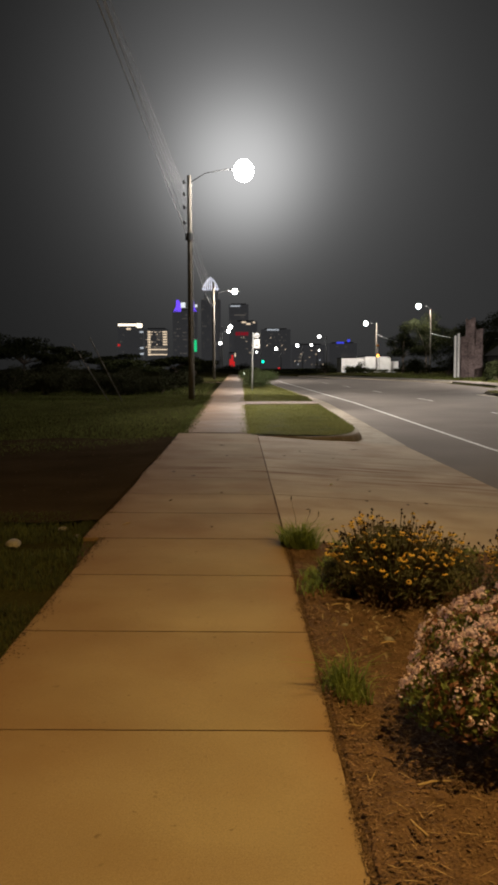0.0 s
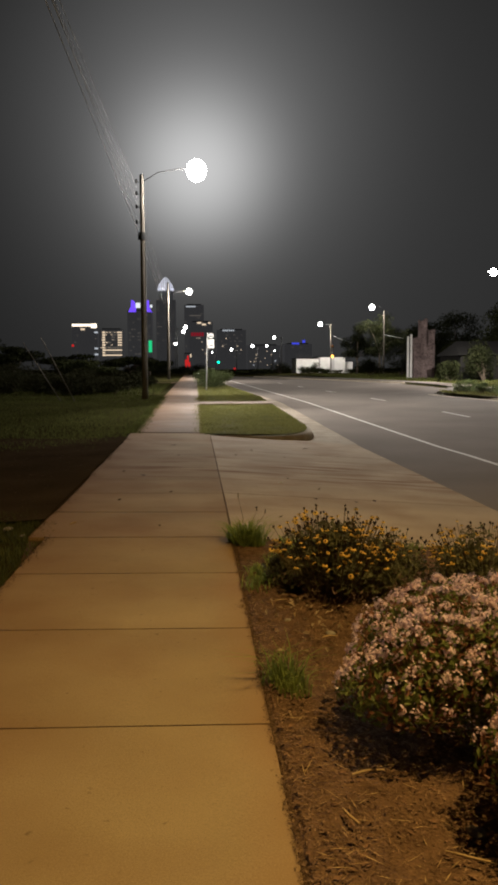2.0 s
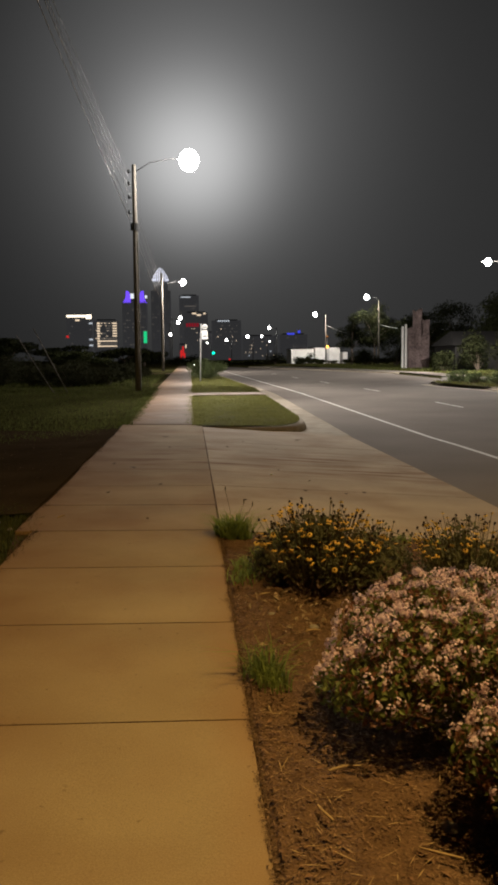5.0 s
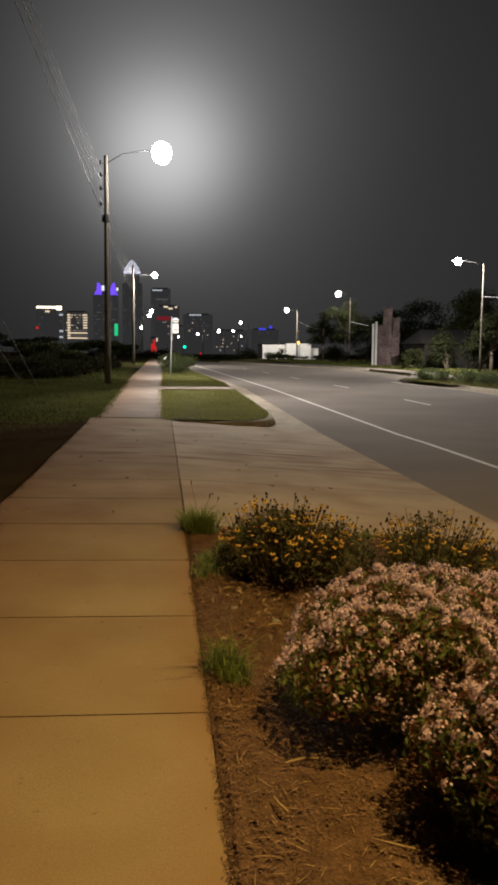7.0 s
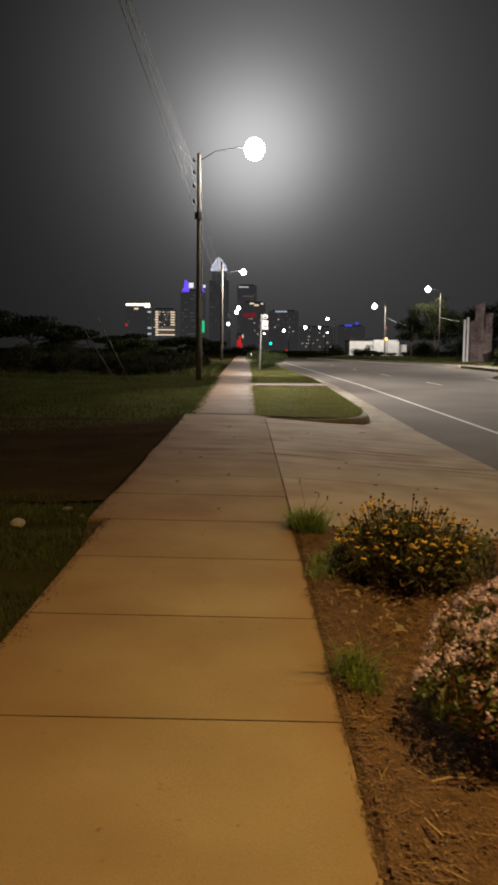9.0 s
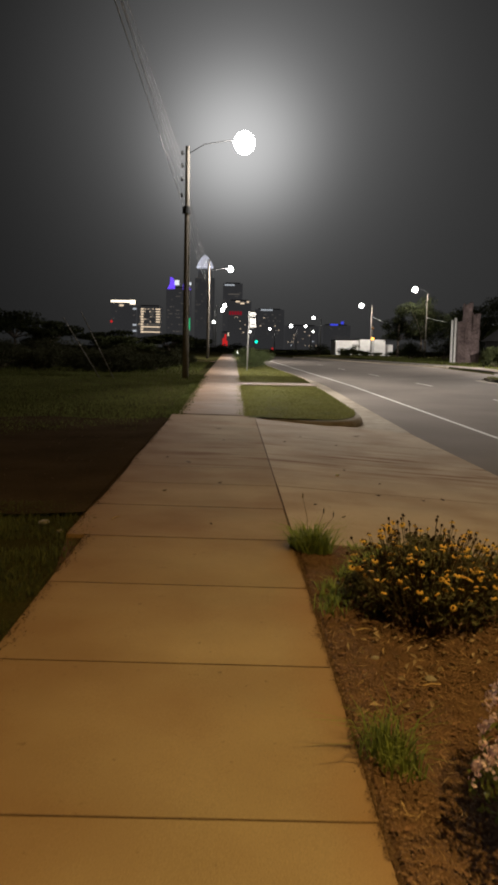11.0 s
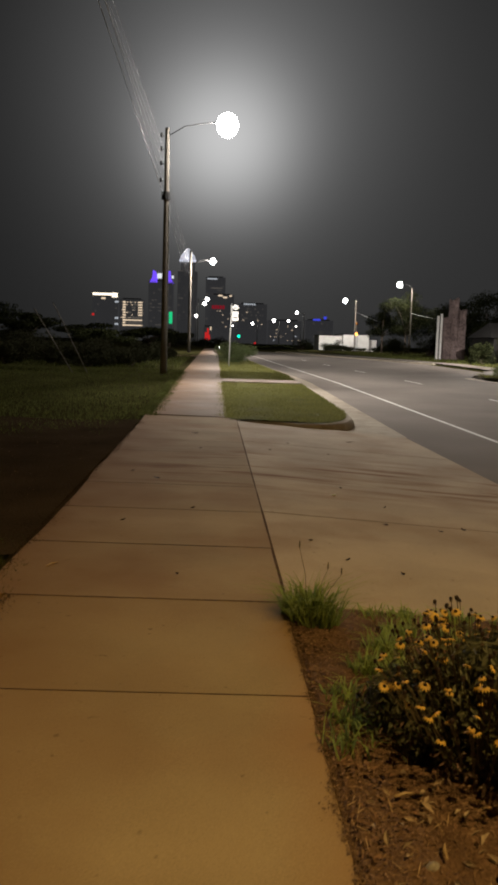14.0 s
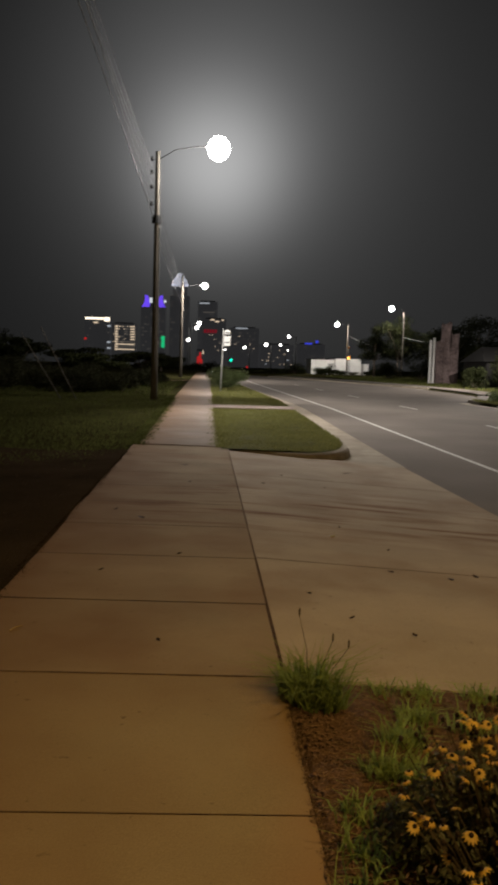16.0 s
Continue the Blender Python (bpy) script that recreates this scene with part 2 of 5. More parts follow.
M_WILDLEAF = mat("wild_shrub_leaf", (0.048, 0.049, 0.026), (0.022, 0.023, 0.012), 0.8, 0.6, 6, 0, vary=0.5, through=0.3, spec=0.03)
M_BARK = mat("bark", (0.13, 0.10, 0.075), (0.06, 0.045, 0.032), 0.9, 3, 25, 0.8, 0.02)
M_POLEWOOD = mat("pole_wood", (0.175, 0.157, 0.132), (0.075, 0.066, 0.053), 0.95, 1.5, 30, 0.6, 0.01, stretch=(5, 5, 0.5))
M_STEEL = mat("galvanised_steel", (0.30, 0.30, 0.29), (0.18, 0.18, 0.175), 0.6, 3, 60, 0.1, metal=0.4)
M_DARKSTEEL = mat("weathered_steel", (0.035, 0.035, 0.034), (0.02, 0.02, 0.02), 0.8, 3, 60, 0.1)
M_WIRE = mat("cable", (0.34, 0.34, 0.34), (0.2, 0.2, 0.2), 0.5, 3, 60, 0)
M_PALEWIRE = mat("pale_cable", (0.45, 0.45, 0.43), (0.3, 0.3, 0.29), 0.5, 3, 60, 0)
M_WHITE = mat("white_paint", (0.78, 0.77, 0.74), (0.60, 0.58, 0.54), 0.6, 1.2, 30, 0.1)
M_SIGN = mat("sign_sheet", (0.80, 0.80, 0.78), (0.68, 0.68, 0.66), 0.4, 2, 60, 0)
M_SIGNINK = mat("sign_ink", (0.06, 0.07, 0.10), None, 0.5, 5, 60, 0)
M_RUIN = mat("weathered_brick", (0.26, 0.195, 0.185), (0.06, 0.043, 0.04), 0.95, 0.9, 5, 1.0, 0.04, vary=0.35)
M_DARKWALL = mat("dark_siding", (0.016, 0.015, 0.014), (0.010, 0.009, 0.008), 0.9, 0.5, 8, 0.3)
M_ROOF = mat("dark_roof", (0.014, 0.013, 0.012), None, 0.9, 1, 12, 0.5)
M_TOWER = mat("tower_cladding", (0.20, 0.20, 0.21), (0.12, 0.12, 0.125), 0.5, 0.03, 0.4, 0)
tb = M_TOWER.node_tree.nodes["Principled BSDF"]  # curtain walls: a faint overall glow stands in for the haze before them
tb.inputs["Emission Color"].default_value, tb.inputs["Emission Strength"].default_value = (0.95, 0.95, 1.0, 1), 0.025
M_STONE = mat("pale_stone", (0.32, 0.28, 0.23), (0.17, 0.145, 0.12), 0.9, 12, 60, 0.6)
M_DEADLEAF = mat("dead_leaf", (0.07, 0.038, 0.02), (0.03, 0.018, 0.011), 0.8, 15, 60, 0.3, vary=0.4)
M_PAPER = mat("paper_scrap", (0.72, 0.70, 0.66), None, 0.8, 20, 90, 0.2)
M_AMBERGLASS = mat("amber_glass", (0.25, 0.10, 0.02), None, 0.2, 5, 50, 0, spec=0.5)
M_BLACK = mat("black_housing", (0.02, 0.02, 0.02), None, 0.5, 5, 50, 0)
G_LAMP = glow("lamp_lens_light", (1.0, 0.98, 0.94), 40)
G_FARLAMP = glow("far_lamp_light", (1.0, 0.97, 0.93), 14)
G_WARMWIN = glow("warm_window_light", (1.0, 0.78, 0.55), 0.85)
G_DIMWIN = glow("dim_window_light", (1.0, 0.88, 0.75), 0.10)
G_COOLWIN = glow("cool_window_light", (0.85, 0.92, 1.0), 0.5)
G_SIGNWARM = glow("rooftop_sign_light", (1.0, 0.86, 0.66), 2.2)
G_PURPLE = glow("violet_light", (0.16, 0.07, 0.95), 1.2)
G_CROWN = glow("crown_light", (0.82, 0.84, 1.0), 0.85)
G_RED = glow("red_light", (1.0, 0.03, 0.03), 0.55)
G_REDDIM = glow("dim_red_light", (0.75, 0.02, 0.05), 0.26)
G_GREEN = glow("green_light", (0.0, 1.0, 0.55), 2.5)
G_GREENSIGN = glow("green_sign_light", (0.02, 0.75, 0.28), 0.8)
G_AMBER = glow("amber_light", (1.0, 0.42, 0.06), 6)
G_BLUE = glow("blue_light", (0.06, 0.08, 0.9), 0.8)
G_WHITE = glow("white_strip_light", (0.9, 0.95, 1.0), 0.9)


# ---- shapes ----
def put_bm(name, bm, *mats, smooth=False):
    me = bpy.data.meshes.new(name)
    bm.to_mesh(me)
    bm.free()
    for m in mats:
        me.materials.append(m)
    if smooth:
        me.polygons.foreach_set("use_smooth", [True] * len(me.polygons))
    return me


def part(name, bm, material, parent, label="", smooth=False):
    """One mesh object out of a bmesh, under a thing or a part."""
    ob = new(name, put_bm(name, bm, material, smooth=smooth))
    ob.parent = parent
    if label:
        tagged(ob, label)
    return ob


def part_of(name, mesh, parent, m=None, label=""):
    """A further object on a mesh that alike pieces share."""
    ob = new(name, mesh)
    ob.parent = parent
    if m is not None:
        ob.matrix_basis = m
    if label:
        tagged(ob, label)
    return ob


def thing(name, label, category, group="", place=(0, 0, 0), kind=""):
    ob = new(name)
    ob.empty_display_size = 0.1
    ob.location = place
    return tagged(ob, label, category, group, kind)


def box(bm, lo, hi, bevel=0.0):
    lo, hi = Vector(lo), Vector(hi)
    made = bmesh.ops.create_cube(bm, size=1, matrix=Matrix.LocRotScale((lo + hi) / 2, None, hi - lo))
    if bevel:
        edges = list({e for v in made["verts"] for e in v.link_edges})
        bmesh.ops.bevel(bm, geom=edges, offset=bevel, segments=1, affect="EDGES", profile=0.5)
    return bm


def tube(bm, points, radii, sides=8, cap=True):
    """A round bar along points, with a radius at each."""
    pts = [Vector(p) for p in points]
    if not hasattr(radii, "__len__"):
        radii = [radii] * len(pts)
    rings = []
    for i, p in enumerate(pts):
        d = (pts[min(i + 1, len(pts) - 1)] - pts[max(i - 1, 0)]).normalized()
        side = d.cross(Vector((0, 0, 1)) if abs(d.z) < 0.9 else Vector((0, 1, 0))).normalized()
        up = side.cross(d)
        rings.append([bm.verts.new(p + radii[i] * (math.cos(a) * side + math.sin(a) * up)) for a in (2 * math.pi * k / sides for k in range(sides))])
    for a, b in zip(rings, rings[1:]):
        for k in range(sides):
            bm.faces.new((a[k], a[(k + 1) % sides], b[(k + 1) % sides], b[k]))
    if cap:
        bm.faces.new(rings[0][::-1])
        bm.faces.new(rings[-1])
    return bm


def ball(bm, centre, r, squash=(1, 1, 1), sub=2):
    bmesh.ops.create_icosphere(bm, subdivisions=sub, radius=1, matrix=Matrix.LocRotScale(Vector(centre), None, Vector(squash) * r))
    return bm


def raw_mesh(name, verts, faces, material):
    me = bpy.data.meshes.new(name)
    me.from_pydata(verts, [], faces)
    me.materials.append(material)
    me.update()
    return me


def rise(y):
    """The height of the street, which climbs gently ahead."""
    return 0.0 if y < 20 else 0.016 * (y - 20) if y < 40 else 0.32 + 0.007 * (min(y, 130) - 40)


def walk_z(x, y=0.0):
    """The surface of the walk, which falls gently from its grassy side to the bed."""
    return rise(y) + 0.015 * (0.46 - x)


def fall(x):
    """The fall of the bed and the driveway from the walk to the road."""
    return -0.07 * min(max(x - 0.46, 0), 3.79)


ROAD_Z = -0.265
WALK_END = 112.0


def lerp_table(table, y):
    for (a, va), (b, vb) in zip(table, table[1:]):
        if y <= b:
            return va + (vb - va) * max(0.0, (y - a) / (b - a))
    return table[-1][1]


ROAD_LEFT = [(-40, 4.25), (40, 4.25), (62, 3.35), (85, 2.3), (107, 0.8), (130, -3), (170, -14)]
ROAD_RIGHT = [(-40, 17.0), (20, 16.6), (38, 15.6), (47, 14.3), (50, 14.8), (56, 17.6), (62, 19.0), (74, 18.9), (86, 16.6), (98, 13.8), (107, 9.6), (130, 2), (170, -8)]


def strip(name, left, right, ys, z, material, lift=0.0, parent=None):
    """A sheet between two lines x(y) that follows the street."""
    verts, faces = [], []
    for y in ys:
        verts += [(left(y), y, rise(y) + z + lift), (right(y), y, rise(y) + z + lift)]
    faces = [(2 * i, 2 * i + 1, 2 * i + 3, 2 * i + 2) for i in range(len(ys) - 1)]
    ob = new(name, raw_mesh(name, verts, faces, material))
    ob.parent = parent
    return ob


def spaced(a, b, step):
    n = max(1, round((b - a) / step))
    return [a + (b - a) * i / n for i in range(n + 1)]


# ---- ground, road, kerbs ----
gx = [-3000, -900, -300, -120, -60, -40] + spaced(-30, -4, 1.0) + [-3.2, -2.6, -2.1, -1.75, -1.62, -1.50, -1.38, -1.30, 0.2, 3.0, 14.0] + spaced(20, 44, 3) + [60, 120, 300, 900, 3000]
gy = [-400, -60, -20, -8] + spaced(-4, 64, 1.0) + spaced(68, 130, 6) + [160, 220, 400, 900, 2000, 4500]


def ground_z(x, y):
    bump = 0.05 * noise.noise(Vector((x * 0.35, y * 0.35, 0))) if -45 < x < 60 and y < 130 else 0
    if x < -1.35:
        return rise(y) - 0.035 + bump * min(1, max(0, -1.5 - x) / 2)
    if x < 19.5:
        return rise(y) - 0.60
    return rise(y) - 0.16 + bump


gv = [(x, y, ground_z(x, y)) for y in gy for x in gx]
nx = len(gx)
gf = [(j * nx + i, j * nx + i + 1, (j + 1) * nx + i + 1, (j + 1) * nx + i) for j in range(len(gy) - 1) for i in range(nx - 1)]
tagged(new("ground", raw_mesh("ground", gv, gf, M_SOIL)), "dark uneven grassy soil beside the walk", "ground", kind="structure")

dv, df = [], []
dxs, dys = [-14, -11, -8, -6, -4.5, -3.2, -2.3, -1.60], spaced(9.0, 20.5, 0.9)
for y in dys:
    for x in dxs:
        spill = 0.10 * noise.noise(Vector((0, y * 1.3, 41))) + (0.04 if y < 15 else 0.0) if x > -1.7 else 0
        dv.append((x + spill, y + 0.9 * noise.noise(Vector((x * 0.7, y, 3))) * (1 if x < -1.7 else 0), (0.037 if x > -1.7 else 0.005 + 0.02 * noise.noise(Vector((x, y * 0.8, 7))))))
df = [(j * 8 + i, j * 8 + i + 1, j * 8 + i + 9, j * 8 + i + 8) for j in range(len(dys) - 1) for i in range(7)]
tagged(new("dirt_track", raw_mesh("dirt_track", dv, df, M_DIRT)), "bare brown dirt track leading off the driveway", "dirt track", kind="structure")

road = thing("road", "worn dark grey asphalt road bending away", "road", kind="structure")
strip("asphalt", lambda y: lerp_table(ROAD_LEFT, y), lambda y: lerp_table(ROAD_RIGHT, y), spaced(-40, 170, 2.5), ROAD_Z, M_ASPHALT, 0, road)


def line_x(y):
    return 6.25 - 0.032 * max(0, y - 18) - 0.0006 * max(0, y - 75) ** 2


strip("edge_line", lambda y: line_x(y) - 0.06, lambda y: line_x(y) + 0.06, spaced(-40, 108, 2), ROAD_Z, M_PAINT, 0.005, road)


def dash_x(y):
    return 10.15 - 0.046 * (y - 31)


for y0 in (-17.2, -5.5, 6.2, 17.9, 29.6, 41.0, 52.9, 64.5, 76.0):
    strip("lane_dash", lambda y: dash_x(y) - 0.06, lambda y: dash_x(y) + 0.06, [y0, y0 + 1.5, y0 + 3.0], ROAD_Z, M_PAINT, 0.005, road)


def sweep(name, path, profile, material, label):
    """A profile of (out, up) points swept along a path of x, y, z; out is to the right of the way."""
    bm = bmesh.new()
    rings = []
    for i, p in enumerate(path):
        d = Vector(path[min(i + 1, len(path) - 1)]) - Vector(path[max(i - 1, 0)])
        d.z = 0
        d.normalize()
        out = Vector((d.y, -d.x, 0))
        rings.append([bm.verts.new(Vector(p) + out * a + Vector((0, 0, b))) for a, b in profile])
    k = len(profile)
    for a, b in zip(rings, rings[1:]):
        for i in range(k):
            bm.faces.new((a[i], a[(i + 1) % k], b[(i + 1) % k], b[i]))
    bm.faces.new(rings[0])
    bm.faces.new(rings[-1][::-1])
    bmesh.ops.recalc_face_normals(bm, faces=bm.faces)
    ob = new(name, put_bm(name, bm, material))
    return tagged(ob, label, "kerb", kind="structure")


KERB = [(-0.08, -0.32), (0.15, -0.32), (0.13, 0.02), (0.105, 0.095), (0.06, 0.14), (0.0, 0.155), (-0.08, 0.155)]


def kerb_x(y):
    return lerp_table(ROAD_LEFT, y) - 0.85


# kerb that turns the corner of the verge beyond the driveway
turn = [(0.30, 21.42), (0.6, 21.30), (1.2, 21.12), (1.85, 21.04), (2.3, 21.08), (2.62, 21.26), (2.90, 21.58), (3.10, 22.0), (3.26, 22.6), (3.34, 23.6), (3.40, 25.0)]
path = [(x, y, rise(y) - 0.205 + 0.030 * (1 - x / 3.4)) for x, y in turn] + [(kerb_x(y), y, rise(y) - 0.190) for y in spaced(27, 106, 2.5)]
sweep("kerb", path, KERB, M_KERB, "pale concrete kerb round the corner of the grass verge")
sweep("kerb", [(3.42, y, -0.19) for y in spaced(-20, 6.6, 2)] + [(3.38, 7.2, -0.24), (3.30, 7.6, -0.34), (3.2, 7.85, -0.44)], KERB, M_KERB, "pale concrete kerb at the edge of the planting bed")
sweep("kerb", [(lerp_table(ROAD_RIGHT, y) + 0.12, y, rise(y) - 0.275) for y in spaced(51.0, -30, 1.5)], KERB, M_KERB, "concrete kerb on the far side of the road")
sweep("kerb", [(lerp_table(ROAD_RIGHT, y) + 0.12, y, rise(y) - 0.275) for y in spaced(112, 74, 2)], KERB, M_KERB, "concrete kerb on the far side of the bend")
gut = strip("gutter", lambda y: kerb_x(y) - 0.02 if y > 26 else 2.6 if y < 21.9 else 3.05, lambda y: lerp_table(ROAD_LEFT, y), spaced(20.6, 106, 2.6), -0.25, M_KERB)
tagged(gut, "pale concrete gutter along the kerb", "gutter", kind="structure")
gut = strip("gutter", lambda y: 3.46, lambda y: 4.262, spaced(-40, 7.98, 4), -0.25, M_KERB)
tagged(gut, "pale concrete gutter beside the planting bed", "gutter", kind="structure")
for y0, y1 in ((-30, 49.0), (76, 112)):
    gut = strip("gutter", lambda y: lerp_table(ROAD_RIGHT, y) - 0.55, lambda y: lerp_table(ROAD_RIGHT, y) + 0.05, spaced(y0, y1, 1.6), ROAD_Z, M_KERB, 0.006)
    tagged(gut, "pale concrete gutter on the far side of the road", "gutter", kind="structure")
far_walk = strip("pavement", lambda y: lerp_table(ROAD_RIGHT, y) + 0.25, lambda y: lerp_table(ROAD_RIGHT, y) + 2.6, spaced(60, 112, 2), -0.11, M_OLDCONCRETE)
tagged(far_walk, "pale concrete pavement on the far side of the road", "pavement", kind="structure")
side = strip("side_street", lambda y: lerp_table(ROAD_RIGHT, y) - 0.05, lambda y: 40.0, spaced(50, 58, 1), -0.14, M_OLDCONCRETE, 0.004)
tagged(side, "pale concrete mouth of a side street", "side street", kind="structure")


CORNER = [(21.04, 1.9), (21.08, 2.3), (21.26, 2.62), (21.58, 2.90), (22.0, 3.10), (22.6, 3.26), (23.6, 3.34), (25.0, 3.40)]


def corner_x(y):
    return kerb_x(y) if y > 25 else lerp_table(CORNER, y)


# grass verge between walk and kerb, as a low earth bank with a pad through it
def verge(y0, y1, name="verge"):
    ys = (spaced(y0, 23.0, 0.18) if y0 < 23 else []) + spaced(max(y0, 23.3), y1, 1.2)
    v, f = [], []
    for y in ys:
        k = corner_x(y)
        for s in range(5):
            x = 0.27 + (k - 0.07 - 0.27) * s / 4
            z = rise(y) - 0.035 * s / 4 + (0.035 * noise.noise(Vector((x, y, 5))) + 0.03 if 0 < s < 4 else 0)
            v.append((x, y, z))
    f = [(j * 5 + i, j * 5 + i + 1, j * 5 + i + 6, j * 5 + i + 5) for j in range(len(ys) - 1) for i in range(4)]
    return tagged(new(name, raw_mesh(name, v, f, M_TURF)), "mown grass verge between the walk and the kerb", "verge", kind="structure")


verge(21.12, 34.0)
verge(36.3, 100.0)
bm = bmesh.new()
box(bm, (0.26, 34.0, -0.1), (kerb_x(35) - 0.08, 36.3, 0.03), 0.012)
pad = new("bus_pad", put_bm("bus_pad", bm, M_FARWALK))
pad.matrix_basis = Matrix.Translation((0, 0, rise(35.1) + 0.01))
tagged(pad, "pale concrete bus stop pad across the verge", "concrete pad", kind="structure")

# planting bed of mulch
bv, bf = [], []
bxs = [0.435, 0.50] + spaced(0.62, 3.35, 0.14)
bys = spaced(-6, 7.96, 0.14)
for y in bys:
    for i, x in enumerate(bxs):
        edge = 0.015 * noise.noise(Vector((x, y * 2.5, 1))) if i == 1 else 0
        h = -0.03 if i == 0 else 0.016 if i == 1 else 0.022 + 0.022 * noise.noise(Vector((x * 3, y * 3, 2))) + 0.012 * noise.noise(Vector((x * 11, y * 11, 4)))
        if y > 7.9 and i > 0:
            h = 0.014
        bv.append((x + edge, y, fall(x) - 0.012 + h))
nb = len(bxs)
bf = [(j * nb + i, j * nb + i + 1, (j + 1) * nb + i + 1, (j + 1) * nb + i) for j in range(len(bys) - 1) for i in range(nb - 1)]
tagged(new("planting_bed", raw_mesh("planting_bed", bv, bf, M_MULCH)), "brown mulched planting bed beside the walk", "planting bed", kind="structure")


# ---- plants ----
rng = np.random.default_rng(7)


def unit(n):
    v = rng.normal(size=(n, 3))
    return v / np.linalg.norm(v, axis=1, keepdims=True)


def leaf_mesh(name, places, normals, length, width, material, fold=0.25):
    """Many small folded leaves, one at each place, facing about the way of its normal."""
    n = len(places)
    t = np.cross(normals, unit(n))
    t /= np.linalg.norm(t, axis=1, keepdims=True) + 1e-9
    s = np.cross(normals, t)
    ln = (length * rng.uniform(0.65, 1.3, n))[:, None]
    wd = (width * rng.uniform(0.65, 1.3, n))[:, None]
    a, b = places - t * ln / 2, places + t * ln / 2
    c = places + s * wd / 2 + normals * wd * fold
    d = places - s * wd / 2 + normals * wd * fold
    verts = np.stack([a, c, b, d], 1).reshape(-1, 3)
    k = np.arange(n)[:, None] * 4
    faces = np.concatenate([k + np.array([[0, 2, 1]]), k + np.array([[0, 3, 2]])], 0)
    return raw_mesh(name, verts.tolist(), faces.tolist(), material)


def clump_points(clumps, n, shell=0.45):
    """Points in the outer part of ellipsoids (x, y, z, rx, ry, rz), with the ways outwards."""
    c = np.array(clumps)
    w = c[:, 3] * c[:, 4] + c[:, 4] * c[:, 5]
    pick = rng.choice(len(c), n, p=w / w.sum())
    d = unit(n)
    r = 1 - shell * rng.random(n) ** 1.6
    p = c[pick, :3] + d * c[pick, 3:] * r[:, None]
    return p, d


def leaves_part(name, clumps, n, length, width, material, parent, shell=0.45, floor=None, label=""):
    p, d = clump_points(clumps, n, shell)
    if floor is not None:
        keep = p[:, 2] > floor
        p, d = p[keep], d[keep]
    nrm = d + 0.9 * unit(len(p))
    nrm /= np.linalg.norm(nrm, axis=1, keepdims=True)
    return part_of(name, leaf_mesh(name, p, nrm, length, width, material), parent, None, label)


def blades(name, xs, ys, zs, height, width, lean, material):
    """Grass blades: narrow bent triangles in two pieces."""
    n = len(xs)
    a = rng.uniform(0, 2 * np.pi, n)
    h = height * rng.uniform(0.45, 1.25, n)
    side = np.stack([np.cos(a), np.sin(a), np.zeros(n)], 1) * (width * rng.uniform(0.7, 1.3, n))[:, None] / 2
    b = rng.uniform(0, 2 * np.pi, n)
    way = np.stack([np.cos(b), np.sin(b), np.zeros(n)], 1) * (h * lean * rng.uniform(0.1, 1.0, n))[:, None]
    root = np.stack([xs, ys, zs], 1)
    up = np.zeros((n, 3))
    up[:, 2] = h
    mid = root + 0.55 * up + 0.3 * way
    tip = root + up * (1 - 0.25 * lean) + way
    verts = np.stack([root - side, root + side, mid + side * 0.7, mid - side * 0.7, tip], 1).reshape(-1, 3)
    k = np.arange(n)[:, None] * 5
    quads = (k + np.array([[0, 1, 2, 3]])).tolist()
    tris = (k + np.array([[3, 2, 4]])).tolist()
    return raw_mesh(name, verts.tolist(), quads + tris, material)


def grass_patch(name, n, x0, x1, y0, y1, height, width, z_of, keep, material, label, lean=0.6):
    xs, ys = rng.uniform(x0, x1, n), rng.uniform(y0, y1, n)
    ok = np.array([keep(x, y) for x, y in zip(xs, ys)])
    xs, ys = xs[ok], ys[ok]
    zs = np.array([z_of(x, y) for x, y in zip(xs, ys)])
    ob = new(name, blades(name, xs, ys, zs, height, width, lean, material))
    return tagged(ob, label, "grass", kind="stuff")


def patchy(x, y, s=0.5, cut=-0.1):
    return noise.noise(Vector((x * s, y * s, 11))) > cut


def ragged(y):
    """How far the grass creeps over the edge of the walk."""
    return 0.07 * noise.noise(Vector((0, y * 1.7, 21))) + 0.05 * noise.noise(Vector((0, y * 6, 22)))


grass_patch("grass", 34000, -4.6, -1.34, 1.0, 9.6, 0.10, 0.007, lambda x, y: ground_z(x, y),
            lambda x, y: x < -1.42 + 1.4 * ragged(y) and patchy(x, y, 1.1, -0.28), M_NEARGRASS, "short uneven dark green grass beside the walk", 0.9)
grass_patch("grass", 60000, -16, -1.3, 16.6, 44, 0.09, 0.014, lambda x, y: ground_z(x, y),
            lambda x, y: x < -1.38 + 2.6 * ragged(y) - (0.22 if y < 20 else 0) and y > 17.6 + 2.6 * noise.noise(Vector((x * 0.35, 0, 31))) + 2.6 * rng.random(), M_LAWN, "dim green lawn beyond the dirt track", 0.7)
grass_patch("grass", 11000, -12, -1.7, 9.2, 20.2, 0.06, 0.010, lambda x, y: 0.0,
            lambda x, y: noise.noise(Vector((x * 0.5, y * 0.28, 55))) + 0.5 * noise.noise(Vector((x * 1.7, y * 0.9, 56))) + 0.09 * (y - 16.5) > 0.12 + 0.25 * rng.random() and x < -1.75 - 0.5 * rng.random(), M_LAWN, "thin worn grass creeping over the dirt track", 0.9)
grass_patch("grass", 14000, -30, -1.9, 44, 70, 0.22, 0.03, lambda x, y: ground_z(x, y), lambda x, y: True, M_LAWN, "rough dim grass under the shrubs", 0.6)
